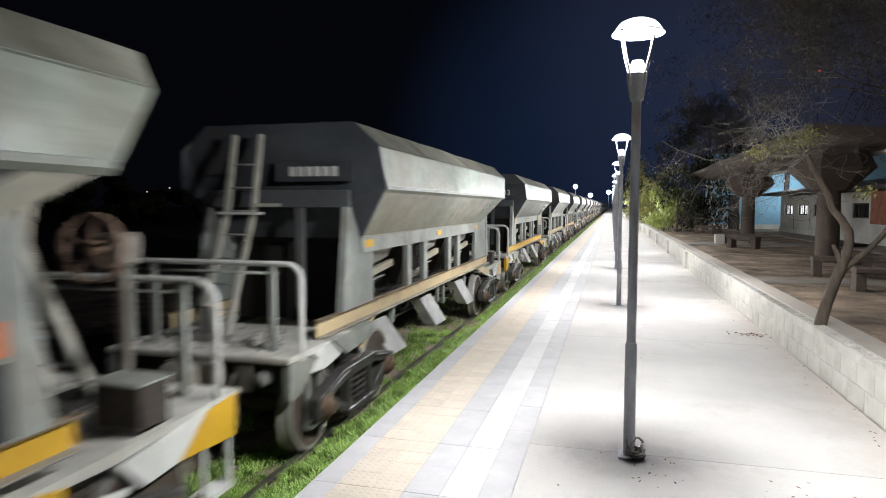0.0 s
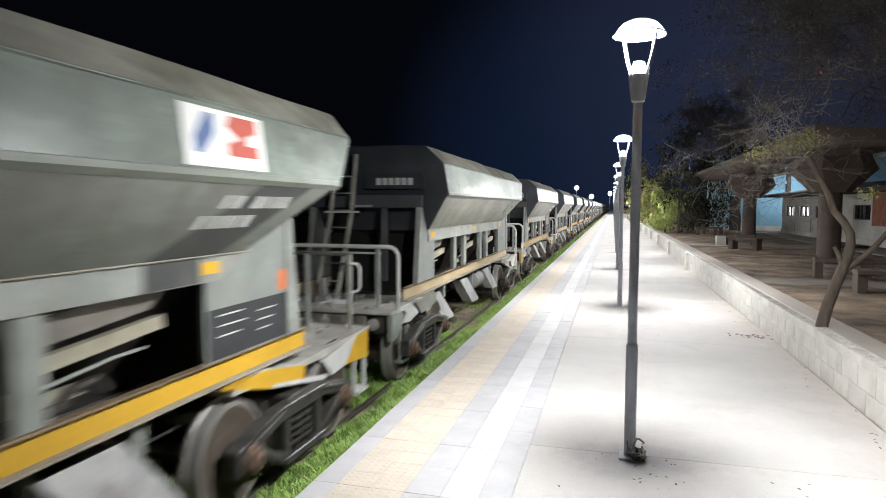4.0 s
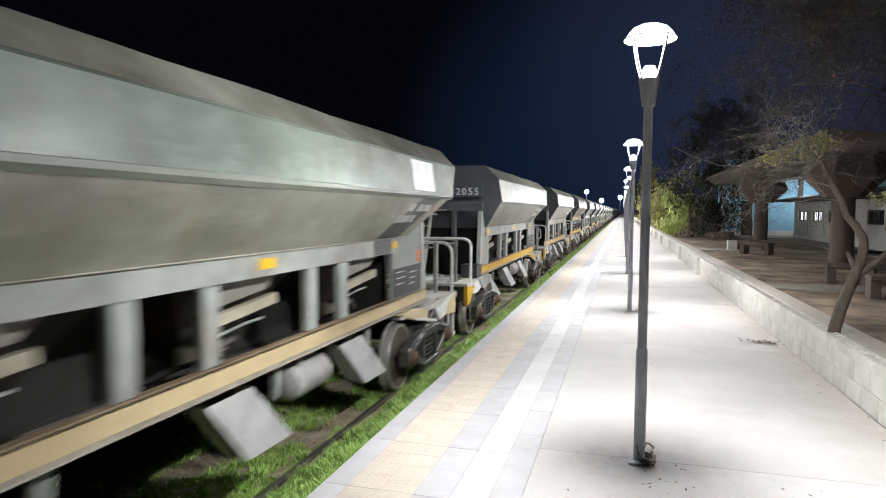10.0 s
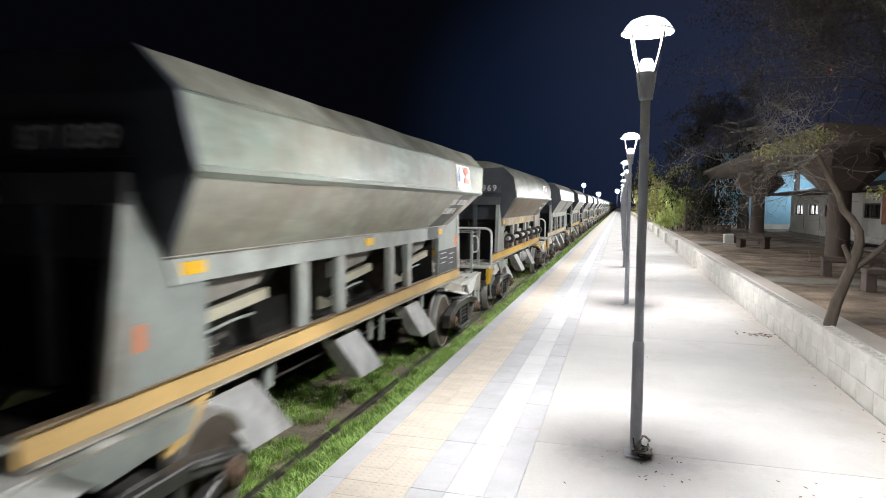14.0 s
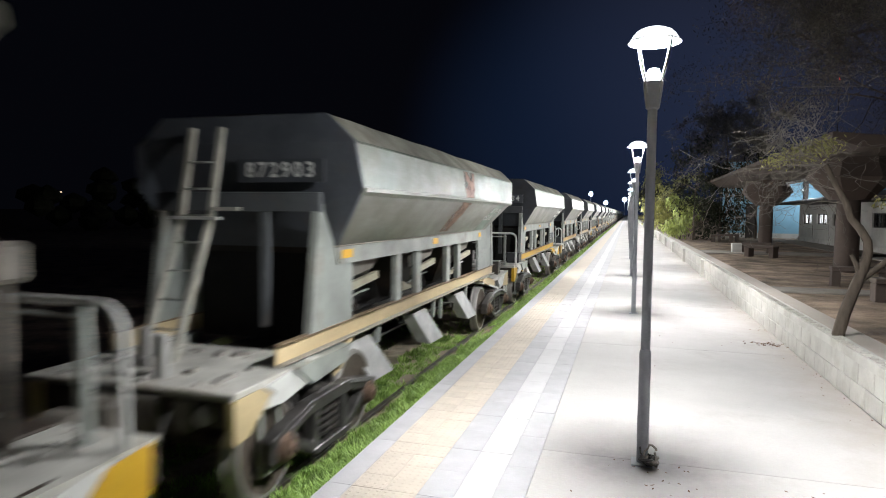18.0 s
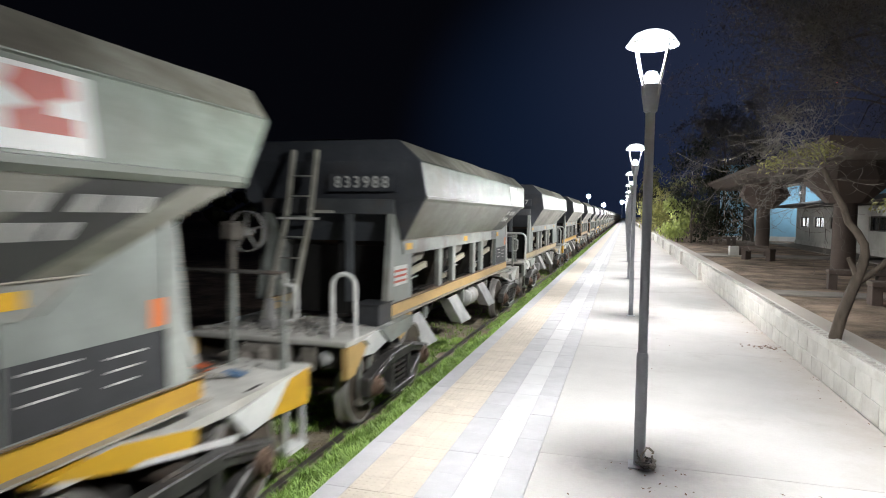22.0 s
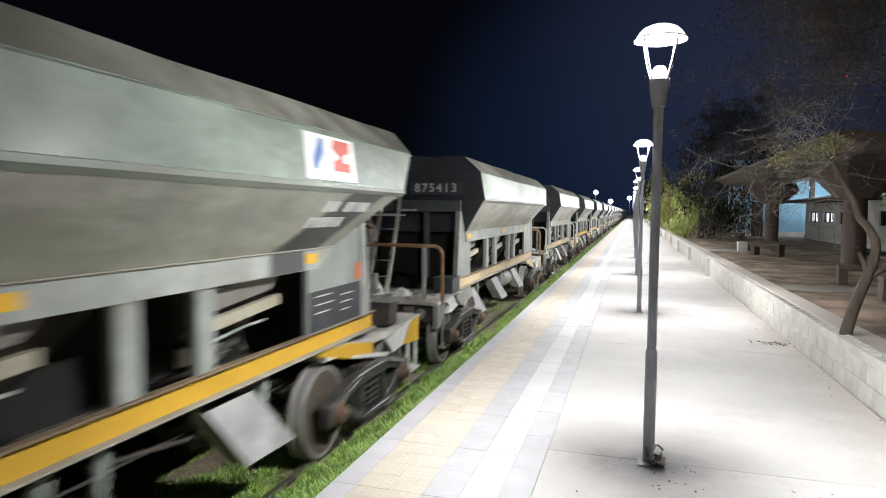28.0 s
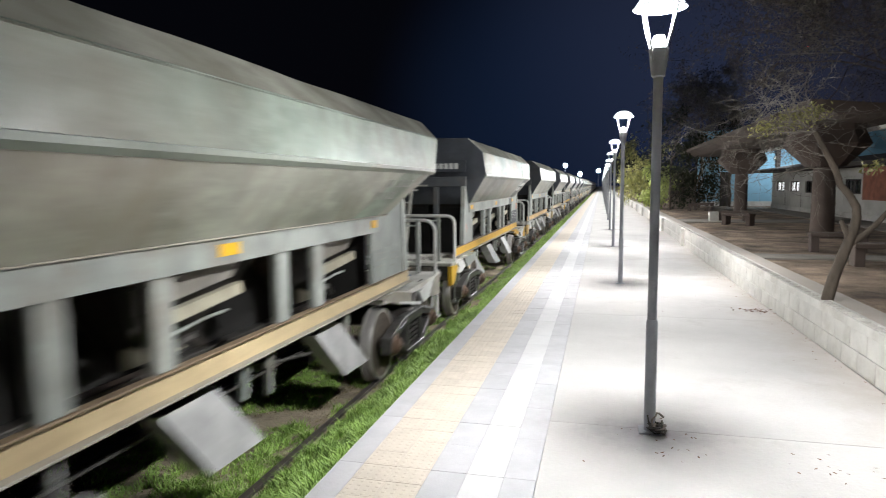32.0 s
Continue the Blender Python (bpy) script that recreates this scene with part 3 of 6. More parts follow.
def tile_mesh(name, w, l, mat, studs):
    bm = box(B(), 0.0009, w - 0.0009, 0.0009, l - 0.0009, -0.03, 0.0, 0.0015)
    if studs:
        for i in range(4):
            for j in range(4):
                cx, cy = w * (i + 0.5) / 4, l * (j + 0.5) / 4
                vs = [[bm.verts.new((cx + r * math.cos(a), cy + r * math.sin(a), z)) for a in (k * math.pi / 3 for k in range(6))] for r, z in ((0.015, 0.0), (0.010, 0.0018))]
                for k in range(6):
                    bm.faces.new((vs[0][k], vs[0][(k + 1) % 6], vs[1][(k + 1) % 6], vs[1][k]))
                bm.faces.new(vs[1])
    return mesh_of(name, bm, mat)


def tile_strips():
    for name, x0, x1, mat, across, length in STRIPS:
        w = (x1 - x0) / across
        me = tile_mesh(name, w, length, M[mat], name == "tactile_tile")
        y = 3.591 - math.ceil(2.6 / length) * length
        start = y
        stop = 14.0 if across == 2 else 30.0
        while y < stop:
            for a in range(across):
                part(name, me, None, platform, loc=(x0 + a * w, y, 0.001 * math.sin(y * 7.3 + a)))
            y += length
        for tag, ya, yb in (("near", -60, start), ("far", y, FAR)):
            part(name + "_strip", box(B(), x0, x1 - 0.002, ya, yb, -0.03, 0.0), M[mat], platform)
    # concrete lip under the edge tiles
    part("platform_face", box(B(), PLAT_EDGE + 0.008, PLAT_EDGE + 0.05, -60, FAR, -0.94, -0.035), M["concrete_wall"], platform)


# low wall of hollow blocks, their cells filled with grey mortar, and a pale ledge behind
WALL_BACK = 2.62


def block_wall():
    wall = thing("wall_garden", "low grey concrete block wall along the platform", "wall", kind="structure",
                 bm=box(B(), WALL_X + 0.012, WALL_X + 0.15, -40, FAR, -0.4, WALL_TOP - 0.10), mat=M["concrete_wall"])
    block = mesh_of("block", box(B(), WALL_X, WALL_X + 0.09, 0.003, 0.397, 0.002, 0.192, 0.005), M["concrete_wall"])
    for course in range(2):
        for k in range(0, 75):
            part("block", block, None, wall, loc=(0.0015 * math.sin(k * 5.1 + course), 1.6 + 0.4 * k + 0.2 * course, 0.005 + 0.195 * course))
    part("far_blocks", box(B(), WALL_X, WALL_X + 0.09, 31.8, FAR, 0.005, 0.395), M["concrete_wall"], wall)
    part("near_blocks", box(B(), WALL_X, WALL_X + 0.09, -40, 1.59, 0.005, 0.395), M["concrete_wall"], wall)
    # top course: two shells, webs between, mortar in the cells
    zt, zb = WALL_TOP, WALL_TOP - 0.09
    part("front_shell", box(B(), WALL_X - 0.002, WALL_X + 0.03, -40, FAR, zb, zt, 0.003), M["concrete_wall"], wall)
    part("rear_shell", box(B(), WALL_X + 0.115, WALL_X + 0.15, -40, FAR, zb, zt, 0.003), M["concrete_wall"], wall)
    web = mesh_of("block_web", box(B(), WALL_X + 0.03, WALL_X + 0.115, 0, 0.035, zb, zt - 0.001), M["concrete_wall"])
    for k in range(150):
        part("block_web", web, None, wall, loc=(0, 1.0 + 0.133 * k, 0.0))
    part("mortar_fill", box(B(), WALL_X + 0.03, WALL_X + 0.115, -40, 21, zb, zt - 0.035), M["tile_grey"], wall, "dark grey mortar in the block cells")
    part("far_top", box(B(), WALL_X + 0.03, WALL_X + 0.115, 21.01, FAR, zb, zt - 0.002), M["concrete_wall"], wall)
    part("ledge", box(B(), WALL_X + 0.152, WALL_BACK, -40, FAR, 0.0, WALL_TOP - 0.045, 0.01), M["concrete"], wall, "rough pale concrete ledge behind the blocks")
    pil = mesh_of("pilaster", box(B(), WALL_X - 0.09, WALL_X - 0.002, 0, 0.3, 0.0, WALL_TOP + 0.004, 0.006), M["concrete_wall"])
    for k in range(14):
        part("pilaster", pil, None, wall, loc=(0, 18.9 + 6.0 * k, 0))


# sandy bed under the rails
bm = B()
bed = [(-4.85, -0.79), (-4.6, -0.742), (-3.8, -0.738), (-3.0, -0.738), (-2.80, -0.73), (-2.74, -0.76)]
rows_bed = [[bm.verts.new((x + 0.06 * noise.noise((x, y * 0.9, 5.0)), y, z + 0.010 * noise.noise((x * 2.1, y * 1.7, 1.0)))) for x, z in bed] for y in [-12 + 0.5 * k for k in range(90)] + [40, 60, 120, FAR]]
for a, b in zip(rows_bed, rows_bed[1:]):
    for k in range(len(bed) - 1):
        bm.faces.new((a[k], a[k + 1], b[k + 1], b[k]))
thing("trackbed", "sandy tan track bed with dry straw and grass tufts", "track bed", kind="structure", bm=bm, mat=M["trackbed"])

# track
track = thing("track", "railway track with worn rails sunk in grass", "track", kind="structure")
for sx in (-1, 1):
    c = TRACK_X + sx * 0.875
    out = [(c - 0.06, -0.16), (c + 0.06, -0.16), (c + 0.06, -0.145), (c + 0.012, -0.12), (c + 0.012, -0.05), (c + 0.035, -0.035), (c + 0.035, -0.004), (c + 0.028, 0),
           (c - 0.028, 0), (c - 0.035, -0.004), (c - 0.035, -0.035), (c - 0.012, -0.05), (c - 0.012, -0.12), (c - 0.06, -0.145)]
    part("rail", prism(B(), [(x, z + RAIL_Z) for x, z in out], "y", -60, FAR), M["rail"], track)
sleeper = mesh_of("sleeper", box(B(), TRACK_X - 1.3, TRACK_X + 1.25, -0.12, 0.12, RAIL_Z - 0.3, RAIL_Z - 0.15, 0.01), M["sleeper"])
for k in range(90):
    part("sleeper", sleeper, None, track, loc=(0, -3 + 0.65 * k, 0))


# ---- the hopper wagons ----
# wagon space: x to the platform, y along the track away from the station's near end, z = 0 at the rail head
CACHE = {}


def cached(key, build, mat):
    k = (key, mat)
    if k not in CACHE:
        CACHE[k] = mesh_of(key, build(B()), M[mat])
    return CACHE[k]


def hull(bm):
    """Hexagonal hopper with sloped end sheets, slightly dented along its length."""
    n = 22
    rnd = random.Random(5)
    prof = [(0.935, 2.06), (1.315, 2.64), (1.325, 2.67), (1.27, 3.10), (1.245, 3.13), (0.95, 3.39), (0.0, 3.42)]
    y0 = [-3.67, -3.86, -3.88, -3.95, -3.95, -3.90, -3.90]
    y1 = [3.25, 4.28, 4.32, 4.66, 4.68, 4.93, 4.93]
    rings = []
    for i in range(n + 1):
        f = i / n
        dent = [0.005 * rnd.uniform(-1, 1) if 0 < i < n else 0.0 for _ in range(7)]
        top = 0.004 * math.sin(i * 0.9) + 0.004 * rnd.uniform(-1, 1) if 0 < i < n else 0
        right = [(x + dent[j] * (x > 0), y0[j] + f * (y1[j] - y0[j]), z + (top if z >= 3.3 else 0)) for j, (x, z) in enumerate(prof)]
        left = [(-x, y, z) for x, y, z in right[:-1]][::-1]
        rings.append([bm.verts.new(p) for p in right + left])
    for a, b in zip(rings, rings[1:]):
        for k in range(len(a) - 1):
            bm.faces.new((a[k], a[k + 1], b[k + 1], b[k]))
    # far end face: dark paint, with its shadow put into the colour too
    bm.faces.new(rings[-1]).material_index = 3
    for f in bm.faces:
        if f.material_index == 3:
            continue
        if f.calc_center_median().z > 3.15:
            f.material_index = 1
        elif f.calc_center_median().z < 2.6:
            f.material_index = 2
    # underside
    for a, b in zip(rings, rings[1:]):
        bm.faces.new((a[0], b[0], b[-1], a[-1]))
    return bm


def round_hull(bm):
    """Hopper of an older wagon whose upper side curves over to the top."""
    prof = [(0.935, 2.06), (1.285, 2.59), (1.325, 2.61), (1.328, 2.70), (1.31, 2.88), (1.25, 3.08), (1.14, 3.26), (0.96, 3.41), (0.62, 3.50), (0.0, 3.53)]
    rings = []
    for f in (0.0, 0.25, 0.5, 0.75, 1.0):
        ring = []
        for x, z in prof:
            ya, yb = -3.67 - 0.28 * (z - 2.06) / 1.36, 3.25 + 1.68 * min(1.0, (z - 2.06) / 1.30)
            ring.append((x, ya + f * (yb - ya), z))
        rings.append([bm.verts.new(q) for q in ring + [(-x, y, z) for x, y, z in ring[:-1]][::-1]])
    for a, b in zip(rings, rings[1:]):
        for j in range(len(a) - 1):
            face = bm.faces.new((a[j], a[j + 1], b[j + 1], b[j]))
            face.smooth = True
            if max(v.co.z for v in face.verts) < 2.6:
                face.material_index = 2
        bm.faces.new((a[0], b[0], b[-1], a[-1]))
    bm.faces.new(rings[-1])
    bm.faces.new(rings[0][::-1])
    return bm


def end_sheet(bm):
    half = [(0.94, 2.055), (1.32, 2.64), (1.33, 2.67), (1.275, 3.10), (1.25, 3.135), (0.955, 3.395)]
    out = half + [(-x, z) for x, z in half[::-1]]
    def y_at(z):
        return -3.67 - 0.21 * (z - 2.055) / 0.615 if z < 2.67 else -3.88 - 0.07 * (z - 2.67) / 0.43 if z < 3.12 else -3.91
    f, b = [bm.verts.new((x, y_at(z) - 0.02, z)) for x, z in out], [bm.verts.new((x, y_at(z) + 0.04, z)) for x, z in out]
    bm.faces.new(f), bm.faces.new(b[::-1])
    for k in range(len(out)):
        bm.faces.new((f[k], f[(k + 1) % 12], b[(k + 1) % 12], b[k]))
    return bm


def edge_lip(bm, roof=True):
    for s in (-1, 1):
        prism(bm, [(s * x, z) for x, z in ((1.27, 2.595), (1.305, 2.595), (1.340, 2.630), (1.340, 2.668), (1.315, 2.676))], "y", -3.868, 4.285)
        if roof:
            tube(bm, [(s * 1.25, -3.94, 3.12), (s * 1.25, 4.66, 3.12)], 0.007, 6)
    return bm


def wheel(bm, x):
    """A wheel disc with flange, in its axle's space."""
    s = 1 if x > 0 else -1
    prof = [(0.05, -0.07), (0.10, -0.07), (0.115, -0.02), (0.30, 0.015), (0.375, 0.04), (0.41, 0.045)]
    lathe(bm, [(r, x + s * h) for r, h in prof] + [(0.41, x + s * 0.06), (0.375, x + s * 0.055), (0.30, x + s * 0.035), (0.12, x + s * 0.02), (0.05, x + s * 0.02)], 24, axis="x")
    return bm


def rim(bm, x):
    s = 1 if x > 0 else -1
    return lathe(bm, [(0.365, x - s * 0.05), (0.475, x - s * 0.075), (0.478, x - s * 0.05), (0.452, x - s * 0.035), (0.447, x + s * 0.055), (0.442, x + s * 0.062), (0.408, x + s * 0.062), (0.36, x - s * 0.03)], 32, axis="x", cap=False)


def side_frame(bm):
    """Cast bogie side frame: arched top member, tension member, two columns and the pedestal jaws."""
    top = [(-1.08, 0.60), (-0.86, 0.665), (-0.42, 0.78), (0.42, 0.78), (0.86, 0.665), (1.08, 0.60), (1.08, 0.49), (0.80, 0.535), (0.40, 0.655), (-0.40, 0.655), (-0.80, 0.535), (-1.08, 0.49)]
    prism(bm, top, "x", 0.98, 1.11)
    prism(bm, [(-0.36, 0.12), (0.36, 0.12), (0.40, 0.21), (-0.40, 0.21)], "x", 0.97, 1.12)
    for s in (-1, 1):
        prism(bm, [(s * 0.33, 0.13), (s * 0.78, 0.40), (s * 0.74, 0.50), (s * 0.30, 0.23)], "x", 0.985, 1.105)
        prism(bm, [(s * 0.25, 0.20), (s * 0.36, 0.20), (s * 0.34, 0.67), (s * 0.24, 0.67)], "x", 0.975, 1.10)
        prism(bm, [(s * 0.68, 0.50), (s * 0.69, 0.33), (s * 0.76, 0.33), (s * 0.77, 0.52)], "x", 0.97, 1.10)
        prism(bm, [(s * 0.98, 0.52), (s * 0.99, 0.33), (s * 1.07, 0.33), (s * 1.08, 0.50)], "x", 0.97, 1.10)
        prism(bm, [(s * 0.40, 0.72), (s * 0.86, 0.60), (s * 0.86, 0.63), (s * 0.40, 0.76)], "x", 1.11, 1.135)
    for v in bm.verts:
        v.co.z = 0.45 + (v.co.z - 0.45) * 0.80
    bmesh.ops.bevel(bm, geom=list(bm.edges), offset=0.012, segments=1, affect="EDGES")
    return bm


def axle_box(bm):
    """Roller bearing adapter and its round cap."""
    return lathe(bm, [(0.12, 0.98), (0.135, 1.0), (0.135, 1.10), (0.115, 1.13), (0.085, 1.135), (0.085, 1.165), (0.06, 1.175), (0.03, 1.175), (0.03, 1.195), (0.0005, 1.196)], 16, axis="x")


def brake_shoe(bm):
    """Brake block on its hanger, in front of a wheel tread."""
    out = [(0.0, 0.30), (0.05, 0.18), (0.04, 0.02), (-0.01, -0.12), (-0.06, -0.12), (-0.04, 0.02), (-0.05, 0.20), (-0.06, 0.32)]
    return prism(bm, out, "x", 0.80, 0.93)


def chunks(bm, n, x0, x1, y0, y1, z, size, seed):
    """Spilled stones lying on a deck."""
    rnd = random.Random(seed)
    for _ in range(n):
        x, y, s = rnd.uniform(x0, x1), rnd.uniform(y0, y1), size * rnd.uniform(0.35, 1.0) ** 1.5
        vs = [bm.verts.new((x + s * dx * rnd.uniform(0.6, 1.2), y + s * dy * rnd.uniform(0.6, 1.2), z + (s * rnd.uniform(0.5, 0.9) if k else -0.003))) for k in (0, 1) for dx, dy in ((-1, -1), (1, -1), (1, 1), (-1, 1))]
        for q in ((3, 2, 1, 0), (4, 5, 6, 7), (0, 1, 5, 4), (1, 2, 6, 5), (2, 3, 7, 6), (3, 0, 4, 7)):
            bm.faces.new([vs[i] for i in q])
    return bm


def rag(bm, x, y, z, w, seed, puff=0.30):
    """A crumpled rag or bag."""
    rnd = random.Random(seed)
    grid = [[bm.verts.new((x + w * (i - 2) / 2 + rnd.uniform(-0.02, 0.02), y + 0.7 * w * (j - 2) / 2 + rnd.uniform(-0.02, 0.02), z + rnd.uniform(0.2 * (puff - 0.28) * w, puff * w) * (1 if 0 < i < 4 and 0 < j < 4 else 0.1))) for i in range(5)] for j in range(5)]
    for j in range(4):
        for i in range(4):
            bm.faces.new((grid[j][i], grid[j][i + 1], grid[j + 1][i + 1], grid[j + 1][i]))
    for f in bm.faces:
        f.smooth = True
    return bm


def spring(bm):
    """A coil spring of the bogie."""
    pts = [(1.02 + 0.075 * math.cos(a), 0.04 + 0.075 * math.sin(a), 0.26 + 0.34 * a / (2 * math.pi * 5)) for a in (k * math.pi / 5 for k in range(51))]
    return tube(bm, pts, 0.019, 5)


def chute_plate(bm):
    """A tilted discharge plate with folded edges, one bent sheet; origin at its upper inner corner."""
    rows = [[Vector((0.0, 0.0, 0.0)), Vector((0.0, 0.62, 0.0))], [Vector((0.20, 0.26, -0.48)), Vector((0.20, 0.95, -0.50))]]
    lip = Vector((-0.20, -0.02, 0.02))
    outer = [[bm.verts.new(p) for p in (a + lip, a, b, b + lip)] for a, b in rows]
    inner = [[bm.verts.new(v.co + d) for v, d in zip(r, (Vector((0, 0.016, 0)), Vector((-0.02, 0.016, 0)), Vector((-0.02, -0.016, 0)), Vector((0, -0.016, 0))))] for r in outer]
    for r in (outer, inner):
        for k in range(3):
            bm.faces.new((r[0][k], r[0][k + 1], r[1][k + 1], r[1][k]))
    for j in (0, 1):
        for k in range(3):
            bm.faces.new((outer[j][k], outer[j][k + 1], inner[j][k + 1], inner[j][k]))
    for k in (0, 3):
        bm.faces.new((outer[0][k], outer[1][k], inner[1][k], inner[0][k]))
    return bm


def funnel(bm, y):
    """One inner hopper funnel: plates that close in towards the discharge doors."""
    t, b = [(-0.80, y - 1.05, 2.10), (0.80, y - 1.05, 2.10), (0.80, y + 1.05, 2.10), (-0.80, y + 1.05, 2.10)], [(-0.22, y - 0.22, 1.10), (0.22, y - 0.22, 1.10), (0.22, y + 0.22, 1.10), (-0.22, y + 0.22, 1.10)]
    tv, bv = [bm.verts.new(p) for p in t], [bm.verts.new(p) for p in b]
    for k in range(4):
        bm.faces.new((tv[k], tv[(k + 1) % 4], bv[(k + 1) % 4], bv[k]))
    bm.faces.new(bv), bm.faces.new(tv[::-1])
    return bm


def hand_wheel(bm, x, y, z, r=0.235):
    """A brake hand wheel with a flat deep rim, spokes and hub."""
    lathe(bm, [(r, y - 0.03), (r + 0.012, y - 0.03), (r + 0.012, y + 0.03), (r, y + 0.03), (r, y - 0.03)], 24, centre=(x, 0, z), axis="y", cap=False)
    for a in (0.3, 1.56, 2.81, 4.07, 5.33):
        tube(bm, [(x, y, z), (x + r * math.cos(a), y, z + r * math.sin(a))], 0.014, 6)
    lathe(bm, [(0.005, y - 0.05), (0.05, y - 0.045), (0.05, y + 0.10), (0.005, y + 0.10)], 10, centre=(x, 0, z), axis="y")
    return bm


def text_mesh(text, size):
    cu = bpy.data.curves.new("writing", "FONT")
    cu.body, cu.size, cu.align_x, cu.align_y, cu.offset, cu.space_character = text, size, "CENTER", "CENTER", 0.004, 1.28
    tmp = bpy.data.objects.new("writing", cu)
    me = bpy.data.meshes.new_from_object(tmp)
    me.materials.append(M["white_paint"])
    bpy.data.objects.remove(tmp)
    return me


def on_slope(bm, ya, yb, u0, u1, lift, skew=0.0):
    """A thin plate on the sloping lower side, from u0 to u1 metres up the slope."""
    def at(u, h):
        return 0.935 + 0.548 * u + 0.836 * h, 2.06 + 0.836 * u - 0.548 * h
    vs = [bm.verts.new((at(u, h)[0], y + skew * u, at(u, h)[1])) for h in (lift, lift - 0.01) for u, y in ((u0, ya), (u0, yb), (u1, yb), (u1, ya))]
    bm.faces.new(vs[:4]), bm.faces.new(vs[4:][::-1])
    for k in range(4):
        bm.faces.new((vs[k], vs[(k + 1) % 4], vs[4 + (k + 1) % 4], vs[4 + k]))
    return bm


def lean(bm):
    """Lays what is drawn upright on the band above the knuckle."""
    for v in bm.verts:
        v.co.x -= 0.128 * (v.co.z - 2.67)
    return bm


def rust_run(bm):
    """A ragged run of rust down the upper band and the slope below it."""
    rnd = random.Random(3)
    left, right = [], []
    for i in range(15):
        z = 3.09 - 0.96 * i / 14
        mid = 0.55 - 0.10 * i / 14 - (0.75 * max(0, 2.67 - z))
        wide = 0.36 - 0.010 * i + rnd.uniform(-0.035, 0.035)
        x = 1.331 - 0.128 * (z - 2.67) if z > 2.67 else 1.348 - 0.655 * (2.67 - z)
        left.append(bm.verts.new((x, mid - wide, z)))
        right.append(bm.verts.new((x, mid + wide, z)))
    for i in range(14):
        bm.faces.new((left[i], right[i], right[i + 1], left[i + 1]))
    return bm


